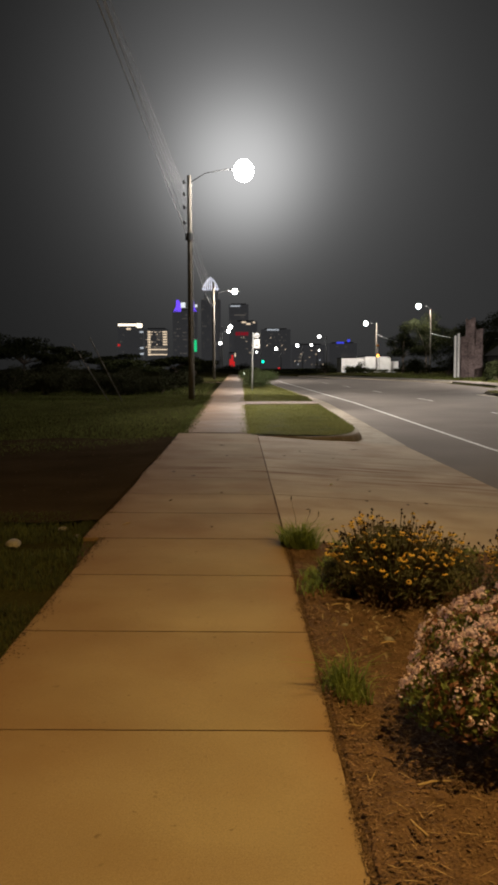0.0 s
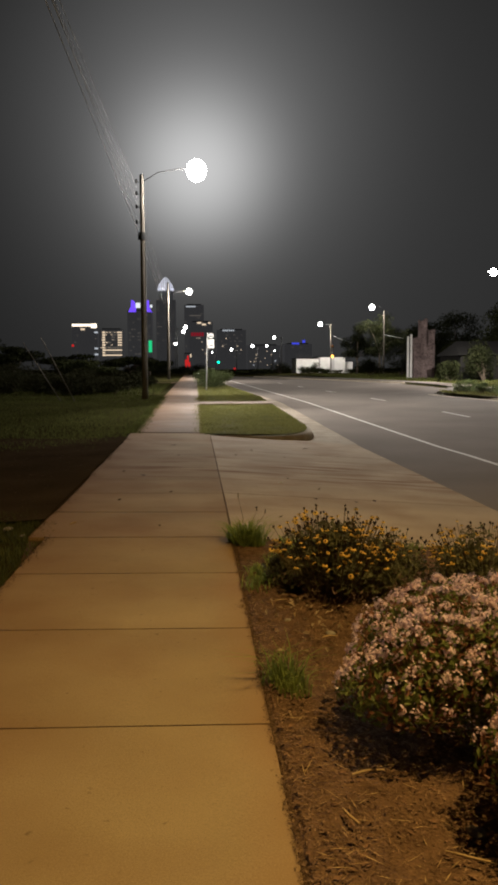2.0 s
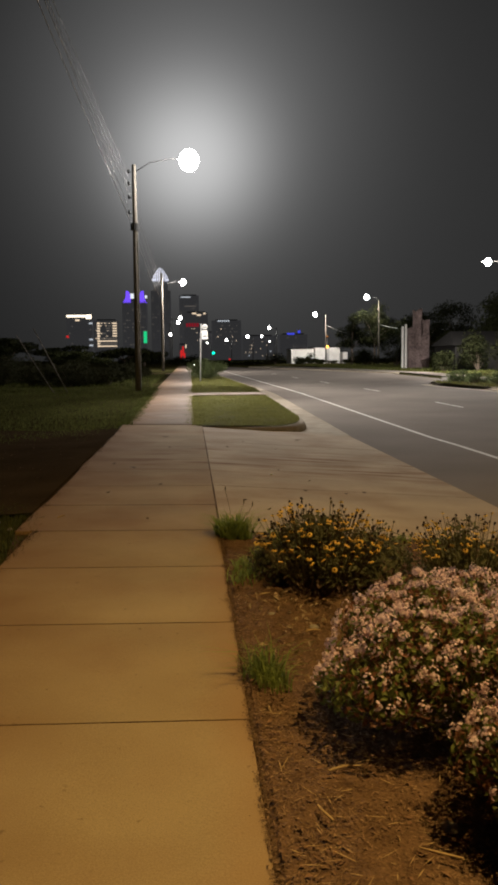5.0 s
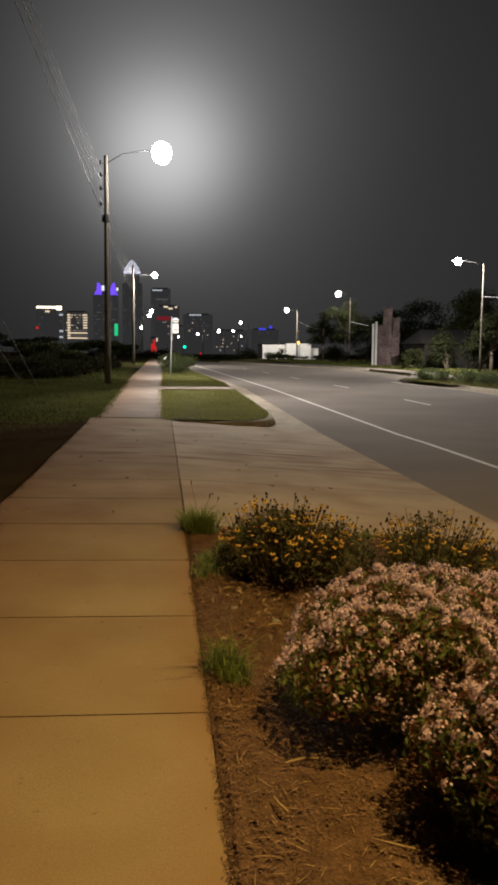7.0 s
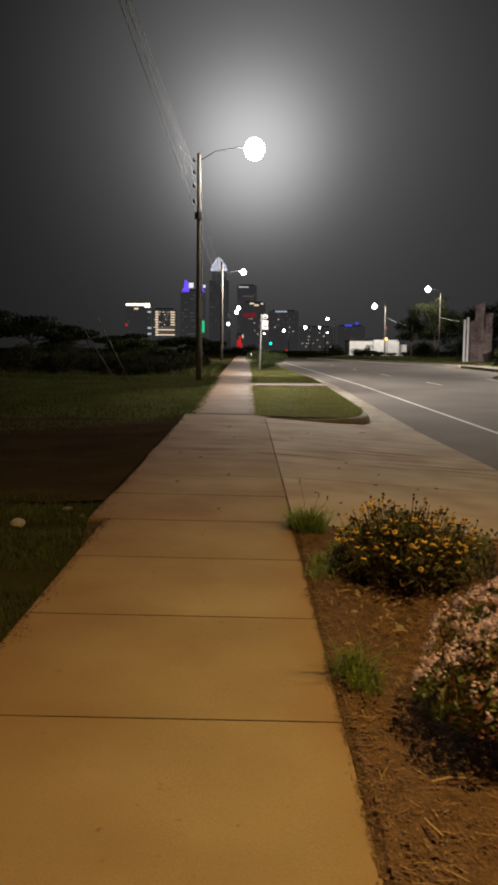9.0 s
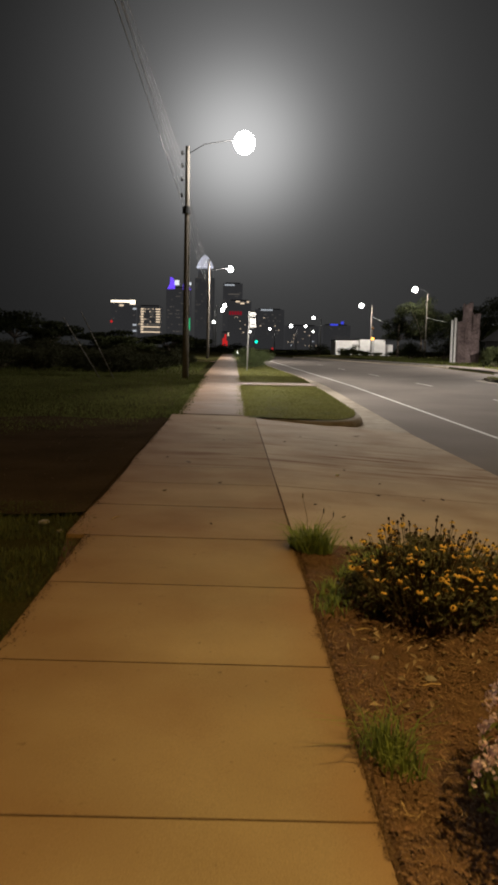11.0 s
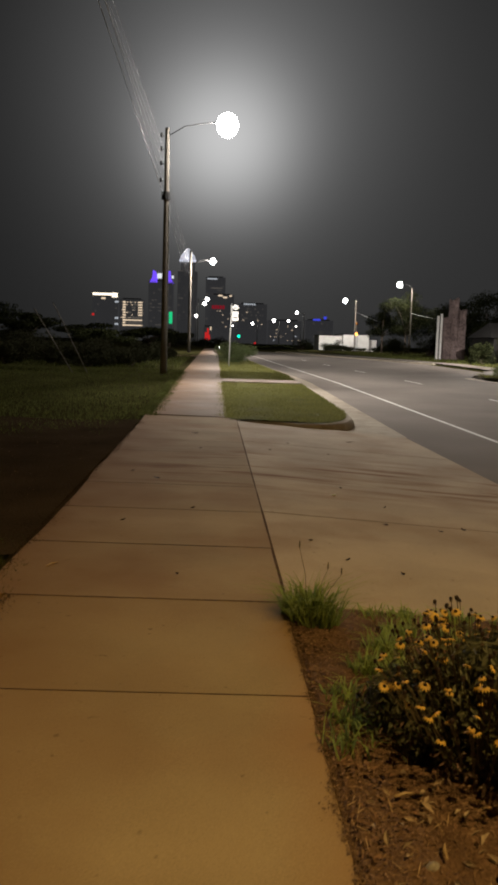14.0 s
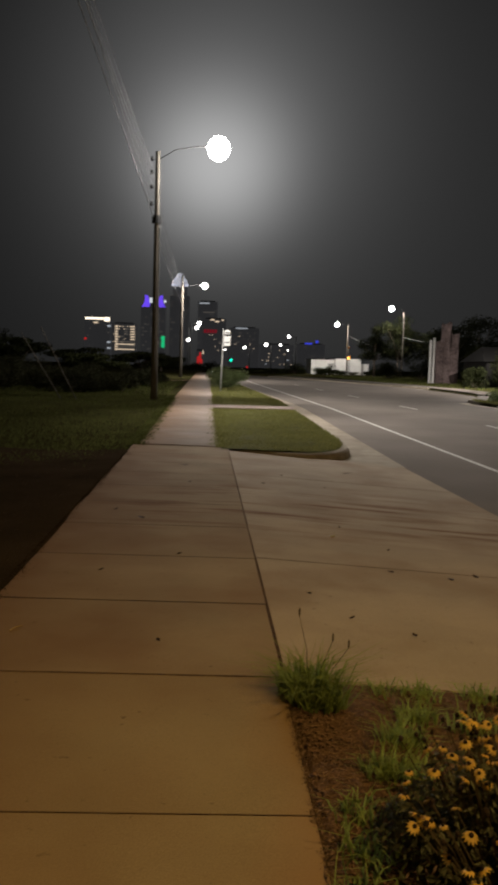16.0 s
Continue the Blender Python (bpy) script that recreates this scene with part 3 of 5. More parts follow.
grass_patch("grass", 36000, 0.2, 3.3, 20.5, 34.1, 0.075, 0.012, lambda x, y: rise(y) - 0.01,
            lambda x, y: x > 0.16 + 1.8 * ragged(y) and x < corner_x(y) - 0.05 and y > 21.06 + 0.22 * max(0.0, 1.2 - x), M_GRASS, "mown green grass on the verge by the driveway", 0.7)
grass_patch("grass", 16000, 0.2, 3.3, 36.2, 62, 0.085, 0.02, lambda x, y: rise(y) - 0.01,
            lambda x, y: x > 0.18 + 2.0 * ragged(y) and x < kerb_x(y) - 0.08, M_GRASS, "mown green grass on the verge by the bus stop", 0.7)


grass_patch("grass", 16000, -1.75, -1.05, 21.3, 40, 0.07, 0.012, lambda x, y: rise(y) + 0.02,
            lambda x, y: x < -1.38 + 0.14 * rng.random() ** 2 + 2.6 * ragged(y), M_LAWN, "ragged grass creeping over the edge of the walk", 1.0)
grass_patch("grass", 6000, -0.08, 0.40, 21.4, 40, 0.07, 0.012, lambda x, y: rise(y) + 0.0,
            lambda x, y: x > 0.24 - 0.24 * rng.random() ** 2 + 2.0 * ragged(y) and not 33.8 < y < 36.5, M_GRASS, "ragged verge grass creeping over the edge of the walk", 1.0)


def grass_tuft(place, n, radius, height, label, material=M_TUFT, width=0.010, seeds=0):
    tuft = thing("grass_tuft", label, "grass tuft", "weeds in the planting bed", place)
    r, a = radius * 0.55 * rng.random(n) ** 0.7, rng.uniform(0, 2 * np.pi, n)
    ob = part_of("foliage", blades("foliage", r * np.cos(a), r * np.sin(a), np.zeros(n) - 0.01, height, width, 1.45, material), tuft)
    return tuft


grass_tuft((0.62, 7.62, -0.02), 420, 0.26, 0.30, "bright green grass tuft at the corner of the bed")
corner_tuft = grass_tuft((0.58, 7.66, -0.02), 200, 0.20, 0.36, "bright green grass tuft with seed stalks beside the walk")
for dx, dy, hh, lean in ((-0.02, 0.12, 0.46, -0.04), (0.08, 0.05, 0.34, 0.04), (0.14, 0.0, 0.32, 0.06)):
    bm = tube(bmesh.new(), [(dx * 0.4, dy * 0.4, 0), (dx * 0.8, dy * 0.8, hh * 0.6), (dx + lean, dy, hh)], [0.0022, 0.0018, 0.0012], 4)
    ball(bm, (dx + lean, dy, hh + 0.02), 0.008, (0.7, 0.7, 3.6), 1)
    part("seed_stalk", bm, M_STEM, corner_tuft, "dry brown seed stalk")
grass_tuft((0.50, 7.80, -0.01), 160, 0.16, 0.22, "bright green grass tuft at the corner of the bed")
grass_tuft((0.56, 4.02, 0.0), 130, 0.20, 0.25, "thin green grass tuft at the edge of the walk")
grass_tuft((0.62, 3.86, 0.0), 60, 0.16, 0.19, "thin green grass tuft at the edge of the walk")
for x, y, n, h in ((0.64, 6.5, 60, 0.14), (0.84, 6.85, 130, 0.18), (0.98, 7.2, 140, 0.18), (1.12, 7.5, 130, 0.16), (0.62, 6.2, 80, 0.18), (0.56, 5.95, 50, 0.16), (0.95, 6.85, 90, 0.16), (1.4, 7.4, 110, 0.2), (1.02, 7.86, 60, 0.11), (1.25, 7.85, 90, 0.12), (1.6, 7.86, 90, 0.14), (1.95, 7.84, 90, 0.12), (2.3, 7.8, 80, 0.13), (2.65, 7.78, 70, 0.12), (0.9, 6.5, 90, 0.18)):
    grass_tuft((x, y, fall(x)), n, 0.22, h, "low green weeds in the mulch")


def branching(bm, base, clumps, r):
    for x, y, z, *_ in clumps:
        tip = Vector((x, y, z))
        b = Vector(base) + Vector((rng.uniform(-0.04, 0.04), rng.uniform(-0.04, 0.04), 0))
        mid = b.lerp(tip, 0.5) + Vector((0, 0, 0.12 * (tip - b).length))
        tube(bm, [b, mid, tip], [r, r * 0.7, r * 0.35], 5)
    return bm


def flowering_shrub(place, rx, ry, h, heads, label):
    shrub = thing("flowering_shrub", label, "shrub", "flowering shrubs in the bed", place)
    clumps = []
    for i in range(44):
        a, u = 2.39996 * i + rng.uniform(-0.35, 0.35), (i + 0.5) / 44 * rng.uniform(0.85, 1.0)
        rad = math.sqrt(1 - ((u - 0.36) / 0.68) ** 2) * rng.uniform(0.66, 0.90)
        size = rng.uniform(0.18, 0.27) * rx / 0.8
        clumps.append((rx * rad * math.cos(a), ry * rad * math.sin(a), 0.21 + (h - 0.36) * u, size, size, 0.62 * size))
    for a in (0.4, 2.6, 4.7):  # the middle of the top
        clumps.append((0.13 * rx * math.cos(a), 0.13 * ry * math.sin(a), h - 0.20, 0.2 * rx, 0.2 * rx, 0.12 * rx))
    part("woody_frame", branching(bmesh.new(), (0, 0, -0.02), clumps, 0.012), M_STEM, shrub)
    leaves_part("foliage", clumps, 13000, 0.042, 0.023, M_LEAF, shrub, 0.7, 0.14)
    leaves_part("bronze_leaves", [c for c in clumps if c[2] > 0.42 * h], 9500, 0.034, 0.017, M_RUSTLEAF, shrub, 0.4, 0.2, "reddish bronze young leaves")
    # flower heads, each a dome of small five-petalled florets
    p, nrm = [], []
    tops = [c for c in clumps if c[2] > 0.30 * h]
    hp, hd = clump_points(tops, heads * 8, 0.10)
    good = [(q, d) for q, d in zip(hp, hd) if d[2] > 0.0 and q[2] > 0.49 * h + 0.30 * noise.noise(Vector(q) * 4) and min(((q[0] - c[0]) / c[3]) ** 2 + ((q[1] - c[1]) / c[4]) ** 2 + ((q[2] - c[2]) / c[5]) ** 2 for c in clumps) > 0.80]
    for q, d in good[:heads]:
        size = rng.uniform(0.020, 0.045)
        for d2 in unit(rng.integers(18, 40)):
            if d2 @ d < 0.0:
                continue
            c0 = q + d2 * size * rng.uniform(0.55, 1.0) + d * 0.015
            t = np.cross(d2, unit(1)[0])
            t /= np.linalg.norm(t)
            s = np.cross(d2, t)
            for k in range(5):
                an = 2 * np.pi * k / 5
                way = np.cos(an) * t + np.sin(an) * s
                p.append(c0 + way * 0.0036)
                nrm.append((d2 + 0.3 * way, way))
    p = np.array(p)
    nn = np.array([a for a, _ in nrm])
    nn /= np.linalg.norm(nn, axis=1, keepdims=True)
    ww = np.array([b for _, b in nrm])
    ss = np.cross(nn, ww)
    verts = np.stack([p - ww * 0.0038, p + ss * 0.0032, p + ww * 0.0045, p - ss * 0.0032], 1).reshape(-1, 3)
    k = np.arange(len(p))[:, None] * 4
    part_of("blossoms", raw_mesh("blossoms", verts.tolist(), (k + np.array([[0, 1, 2, 3]])).tolist(), M_BLOSSOM), shrub, None, "pale pink flower heads")
    return shrub


flowering_shrub((1.62, 3.43, fall(1.6)), 0.77, 0.66, 0.77, 800, "rounded shrub covered in pale pink blossom in the bed")
flowering_shrub((1.93, 2.40, fall(1.93)), 0.66, 0.54, 0.82, 520, "smaller pink-flowering shrub in the bed near the walk")

# yellow daisies: one flower and one dry head, built once
bm = bmesh.new()
for k in range(11):
    an = 2 * math.pi * k / 11
    c, s = math.cos(an), math.sin(an)
    w = 0.0075
    vs = [bm.verts.new((c * r - s * q, s * r + c * q, z)) for r, q, z in ((0.010, -w * 0.6, 0), (0.025, -w, -0.005), (0.038, 0, -0.019), (0.025, w, -0.005), (0.010, w * 0.6, 0))]
    bm.faces.new(vs)
PETALS = put_bm("petals", bm, M_PETAL)
bm = bmesh.new()
ball(bm, (0, 0, 0.005), 0.0125, (1, 1, 0.9), 1)
CENTRE = put_bm("centre", bm, M_CONE, smooth=True)
bm = bmesh.new()
ball(bm, (0, 0, 0.005), 0.0135, (1, 1, 1.15), 1)
for k in range(7):
    an = 2 * math.pi * k / 7
    c, s = math.cos(an), math.sin(an)
    bm.faces.new([bm.verts.new((c * r - s * q, s * r + c * q, z)) for r, q, z in ((0.008, -0.003, -0.004), (0.018, 0, -0.020), (0.008, 0.003, -0.004))])
DRYHEAD = put_bm("seed_head", bm, M_CONE)


def daisy_clump(place, rx, ry, h, blooms, dry, label, leaves=3600):
    clump = thing("daisy_clump", label, "flower clump", "daisy clumps in the bed", place)
    mounds = []
    for i in range(30):
        a, r = rng.uniform(0, 2 * np.pi), math.sqrt(rng.random()) * 0.84
        mounds.append((rx * r * math.cos(a), ry * r * math.sin(a), h * (0.12 + 0.62 * rng.random() * (1.2 - r)), 0.17, 0.17, 0.16))
    leaves_part("leaves", mounds, leaves, 0.060, 0.020, M_DAISYLEAF, clump, 0.9, 0.0)
    low = [(x, y, 0.10 * h, 0.17, 0.17, 0.12) for x, y, *_ in mounds]
    leaves_part("dead_leaves", low, leaves // 4, 0.055, 0.016, M_DRYLEAF, clump, 0.9, 0.0, "dry brown leaves round the foot")
    stems = bmesh.new()
    heads = []
    for i in range(blooms + dry):
        dead = i >= blooms
        a, r = rng.uniform(0, 2 * np.pi), math.sqrt(rng.random() if dead else 0.15 + 0.8 * rng.random())
        low = 0.62 if not dead else 0.82
        z = h * (low + (1.08 - low) * rng.random()) * (1.0 - 0.32 * r * r) + (0.0 if dead else 0.02)
        x, y = rx * r * math.cos(a), ry * r * math.sin(a)
        if not dead:
            y -= 0.22 * ry
        tip = Vector((x * 1.05, y * 1.05, z))
        foot = Vector((x * 0.5, y * 0.5, 0.0))
        tube(stems, [foot, foot.lerp(tip, 0.6) + Vector((0, 0, 0.03)), tip], 0.0022, 3, False)
        heads.append((tip, dead))
    tagged(part("stalk", stems, M_STEM, clump), kind="stuff")
    for tip, dead in heads:
        m = Matrix.Translation(tip) @ pose(0, 0, 0, rng.uniform(-28, 28) + (0 if dead else 22), rng.uniform(-30, 30), rng.uniform(0, 360))
        if dead:
            part_of("seed_head", DRYHEAD, clump, m @ Matrix.Scale(rng.uniform(0.62, 0.85), 4))
        else:
            m = m @ Matrix.Scale(rng.uniform(0.44, 0.72), 4)
            fl = part_of("flower", PETALS, clump, m, "yellow petals round a dark cone")
            part_of("centre", CENTRE, fl)
    return clump


daisy_clump((1.17, 5.98, fall(1.1)), 0.51, 0.64, 0.64, 190, 110, "tall clump of yellow daisies with dark dry seed heads", 9500)
daisy_clump((1.72, 6.45, fall(1.7)), 0.32, 0.40, 0.46, 6, 14, "sparse daisy clump with dry seed heads", 1500)
daisy_clump((2.42, 6.05, fall(2.4)), 0.50, 0.50, 0.62, 100, 64, "tall clump of yellow daisies near the driveway")
daisy_clump((3.0, 5.7, fall(3.0)), 0.34, 0.45, 0.52, 14, 16, "clump of yellow daisies near the kerb", 1500)

# mulch chips and straw
n = 30000
cx, cy = rng.uniform(0.44, 3.0, n), rng.uniform(0.8, 7.9, n)
edge = cx > 0.45 + 0.05 * np.array([noise.noise(Vector((0, y * 3, 9))) for y in cy]) + 0.03 * rng.normal(size=n)
cx, cy = cx[edge], cy[edge]
cz = np.array([fall(x) for x in cx]) + 0.012 + rng.uniform(-0.008, 0.012, len(cx))
nrm = np.array([0, 0, 1.0]) + 0.28 * unit(len(cx))
nrm /= np.linalg.norm(nrm, axis=1, keepdims=True)
tagged(new("mulch", leaf_mesh("mulch", np.stack([cx, cy, cz], 1), nrm, 0.024, 0.007, M_CHIP, 0.1)), "loose brown wood mulch chips", "mulch", kind="stuff")
n = 9000
cx, cy = rng.uniform(0.48, 3.0, n), rng.uniform(0.8, 7.8, n)
clot = np.array([noise.noise(Vector((x * 3.2, y * 3.2, 77))) for x, y in zip(cx, cy)]) + 0.25 * rng.normal(size=n) > -0.02
cx, cy = cx[clot], cy[clot]
nrm = np.array([0, 0, 1.0]) + 0.35 * unit(len(cx))
nrm /= np.linalg.norm(nrm, axis=1, keepdims=True)
tagged(new("bark_litter", leaf_mesh("bark_litter", np.stack([cx, cy, np.array([fall(x) for x in cx]) + 0.018], 1), nrm, 0.036, 0.018, M_BARKBIT, 0.15)), "crumbled reddish bark and dead leaf litter on the mulch", "litter", kind="stuff")
for n, ln, wd, tilt, m, label in ((900, 0.090, 0.0040, 0.25, M_STRAW, "pale dry straw scattered on the mulch"), (9000, 0.045, 0.0026, 0.5, M_FIBRE, "fine brown fibres of shredded bark on the mulch")):
    cx, cy = rng.uniform(0.5, 2.2, n), rng.uniform(1.0, 7.4, n)
    if n < 1000:
        far = (cy < 5.6) & (cx < 1.9)
        cx, cy = cx[far], cy[far]
    cz = np.array([fall(x) for x in cx]) + 0.026
    nrm = np.array([0, 0, 1.0]) + tilt * unit(len(cx))
    nrm /= np.linalg.norm(nrm, axis=1, keepdims=True)
    tagged(new("straw", leaf_mesh("straw", np.stack([cx, cy, cz], 1), nrm, ln, wd, m, 0.1)), label, "straw", kind="stuff")

n = 150
cx, cy = rng.uniform(0.52, 1.9, n), 4.2 + 1.6 * rng.random(n) ** 0.7
nrm = np.array([0, 0, 1.0]) + 0.8 * unit(n)
nrm /= np.linalg.norm(nrm, axis=1, keepdims=True)
tagged(new("leaf_litter", leaf_mesh("leaf_litter", np.stack([cx, cy, np.array([fall(x) for x in cx]) + 0.032], 1), nrm, 0.055, 0.020, M_DRYCURL, 0.5)), "pale curled dry leaves lying on the mulch", "litter", kind="stuff")

# ---- poles, lamps and cables ----
def luminaire(parent, at, r, material, name="luminaire"):
    """A lamp head with a drop lens under its housing, oversized to take in the lamp's glare."""
    bm = bmesh.new()
    ball(bm, (0, 0, 0), 1.0, (0.52, 0.24, 0.13), 2)
    bmesh.ops.bisect_plane(bm, geom=bm.verts[:] + bm.edges[:] + bm.faces[:], plane_co=(0, 0, -0.02), plane_no=(0, 0, -1), clear_outer=True)
    head = part(name, bm, M_STEEL, parent, "grey lamp housing", True)
    head.location = at
    bm = bmesh.new()
    ball(bm, (0.05, 0, -0.06), r, (0.9, 0.85, 1.0), 3)
    lens = part("lens", bm, material, head, "glowing white lens", True)
    lens.visible_shadow = False
    return head


def street_pole(place, height, arm, lens_r, label, wooden=True, lean=0.0, fittings=True, r=0.15):
    """A wooden pole with an arm to its lamp. arm: across, ahead and up from the foot to the lamp."""
    pole = thing("utility_pole", label, "utility pole", "poles along the street", place)
    bm = bmesh.new()
    zs = spaced(-0.4, height, height / 6)
    tube(bm, [(lean * z, 0, z) for z in zs], [r * (1 - 0.36 * max(z, 0) / height) for z in zs], 12)
    part("pole", bm, M_POLEWOOD, pole, "", True)
    ax, ay, az = arm
    bm = bmesh.new()
    tube(bm, [(lean * az, 0, az - 0.55), (ax * 0.3, ay * 0.3, az - 0.12), (ax * 0.7, ay * 0.7, az + 0.03), (ax, ay, az + 0.03)], 0.020, 8)
    part("lamp_arm", bm, M_DARKSTEEL, pole, "bent grey steel lamp arm", True)
    luminaire(pole, arm, lens_r, G_LAMP)
    if fittings:
        for z in (height - 0.35, height - 0.9, height - 1.5, height - 2.2):
            bm = bmesh.new()
            tube(bm, [(lean * z - 0.13, -0.05, z), (lean * z - 0.24, -0.05, z + 0.02)], 0.02, 6)
            tube(bm, [(lean * z - 0.24, -0.05, z - 0.05), (lean * z - 0.24, -0.05, z + 0.08), (lean * z - 0.24, -0.05, z + 0.14)], [0.045, 0.06, 0.035], 8)
            part("insulator", bm, M_DARKSTEEL, pole, "grey insulator on a bracket", True)
        bm = bmesh.new()
        tube(bm, [(lean * height * 0.73 - 0.02, 0, height * 0.715), (lean * height * 0.73 - 0.02, 0, height * 0.745)], 0.19, 12)
        part("band", bm, M_BLACK, pole, "dark band of cable fittings")
        bm = bmesh.new()
        tube(bm, [(lean * z + 0.13, -0.06, z) for z in spaced(0.1, height * 0.7, 1.2)], 0.022, 6)
        part("conduit", bm, M_STEEL, pole, "thin grey conduit")
    return pole


street_pole((-2.30, 39.3, rise(39.3)), 10.42, (2.50, -0.3, 10.62), 0.52, "tall weathered wooden utility pole with a lit street lamp")
street_pole((-2.66, 86.0, rise(86)), 9.95, (2.15, 0, 9.05), 0.30, "wooden utility pole further along the walk with a lit lamp", fittings=False, r=0.16)
street_pole((26.4, 66.0, rise(66) - 0.15), 8.9, (-2.3, -0.2, 9.05), 0.31, "wooden pole across the road with a bright lamp", fittings=False, r=0.085)
street_pole((31.1, 135.0, rise(130) - 0.15), 10.3, (-2.1, 0, 10.9), 0.43, "wooden pole among trees across the road with a lit lamp", fittings=False, r=0.13)
street_pole((25.9, 157.0, rise(130) - 0.15), 9.3, (-2.1, 0, 9.3), 0.42, "wooden pole beside the white building with a lit lamp", fittings=False, r=0.13)


def far_lamp(place, height, reach, r):
    lamp = thing("street_lamp", "distant lit street lamp on a thin pole", "street lamp", "distant street lamps", place)
    bm = bmesh.new()
    tube(bm, [(0, 0, -0.3), (0, 0, height)], [0.16, 0.09], 8)
    tube(bm, [(0, 0, height - 0.3), (reach, 0, height)], 0.05, 6)
    part("pole", bm, M_STEEL, lamp, "", True)
    luminaire(lamp, (reach, 0, height), r, G_FARLAMP)


Z9 = rise(130)
for x, y, z, reach, r in ((-4.0, 190, 11.2, 1.9, 0.62), (-4.8, 205, 10.9, 2.0, 0.62), (-9.0, 300, 10.8, 2.0, 0.8), (22.7, 300, 9.9, -2.0, 0.8), (16.4, 330, 9.4, -2.0, 0.7),
                          (27.0, 290, 9.7, -2.0, 0.55), (23.0, 220, 10.0, -2.0, 0.55), (10.5, 420, 10, -2, 0.5), (34.5, 340, 9.0, -2, 0.4)):
    far_lamp((x, y, Z9), z - Z9, reach, 0.72 * r)


def cable(a, b, sag, r, label="thin grey overhead power cable", group="overhead cables", material=M_WIRE):
    a, b = Vector(a), Vector(b)
    pts = []
    for i in range(25):
        s = i / 24
        p = a.lerp(b, s)
        p.z -= 4 * sag * s * (1 - s)
        pts.append(p)
    bm = tube(bmesh.new(), pts, r, 5)
    ob = new("power_cable", put_bm("power_cable", bm, material, smooth=True))
    return tagged(ob, label, "cable", group)


# two sets of cables towards the camera: three low ones in a tight bundle, three high ones that hang a little to the outside
for x, z, sag, drift in ((-2.42, 7.95, 0.0, 0.10), (-2.46, 8.10, 0.0, 0.05), (-2.40, 8.35, 0.0, 0.0), (-2.50, 9.30, 0.20, -0.50), (-2.52, 9.65, 0.20, -0.65), (-2.54, 10.1, 0.25, -0.75)):
    cable((x, 39.2, z), (x + drift, -14, z + 0.1), sag, 0.008)
    cable((x, 39.3, z), (x - 0.35, 86, z + 0.1), 0.4, 0.007)
cable((26.1, 157, 8.0), (34, 150, 6.4), 0.9, 0.026, "pale drooping cable from a far pole", material=M_PALEWIRE)
cable((31.1, 135, 7.2), (42, 120, 6.5), 0.9, 0.026, "pale drooping cable from a far pole", material=M_PALEWIRE)
cable((26.4, 66, 6.6), (44, 60, 6.6), 0.5, 0.02, "cable from a pole across the road")


def leaning_post(foot, top):
    post = thing("leaning_post", "thin weathered post leaning over among the shrubs", "post", "leaning posts", foot)
    d = Vector(top) - Vector(foot)
    part("shaft", tube(bmesh.new(), [-0.1 * d, 0.5 * d, d], [0.026, 0.023, 0.018], 7), M_POLEWOOD, post, "", True)


leaning_post((-6.12, 38.3, 0.28), (-7.74, 38.3, 2.94))
leaning_post((-5.50, 38.4, 0.28), (-6.96, 38.4, 3.21))

# bus stop sign
sign = thing("bus_stop_sign", "white bus stop sign on a slim grey post", "bus stop sign", "", (0.78, 50.0, rise(50)))
part("post", tube(bmesh.new(), [(-0.03, 0, -0.2), (0.06, 0, 3.5)], 0.038, 8), M_PALEWIRE, sign, "slim pale post", True)
bm = bmesh.new()
box(bm, (0.10, -0.05, 2.55), (0.46, -0.02, 3.10), 0.01)
part("panel", bm, M_SIGN, sign, "white square sign panel")
bm = bmesh.new()
ring = [bm.verts.new((0.28 + 0.18 * math.cos(a), y, 3.30 + (0.17 if math.sin(a) > 0 else 0.12) * math.sin(a))) for y in (-0.05, -0.02) for a in (2 * math.pi * k / 20 for k in range(20))]
bm.faces.new(ring[:20])
bm.faces.new(ring[20:][::-1])
for k in range(20):
    bm.faces.new((ring[k], ring[20 + k], ring[20 + (k + 1) % 20], ring[(k + 1) % 20]))
top_panel = part("top_panel", bm, M_SIGN, sign, "white rounded top plate")
for z, w in ((3.26, 0.24), (2.72, 0.22)):
    bm = bmesh.new()
    box(bm, (0.28 - w / 2, -0.058, z), (0.28 + w / 2, -0.05, z + 0.05))
    part("lettering_bar", bm, M_SIGNINK, sign, "dark bar of lettering")


# ---- hedge, shrubs, trees ----
def bush(name, label, place, w, d, h, n, leaf, group="", count=14, material=M_TREELEAF):
    b = thing(name, label, "shrub", group, place)
    clumps = []
    for i in range(count):
        a, r, u = rng.uniform(0, 2 * np.pi), math.sqrt(rng.random()) * 0.7, rng.random()
        s = rng.uniform(0.22, 0.42)
        clumps.append((w / 2 * r * math.cos(a), d / 2 * r * math.sin(a), h * (0.2 + 0.6 * u * (1.1 - r * 0.6)), s * w * 0.62, s * d * 0.62, s * h * 0.8))
    part("woody_frame", branching(bmesh.new(), (0, 0, -0.1), clumps, 0.02 + 0.008 * h), M_BARK, b)
    leaves_part("leaves", clumps, n, leaf, leaf * 0.55, material, b, 0.6, -0.05)
    return b


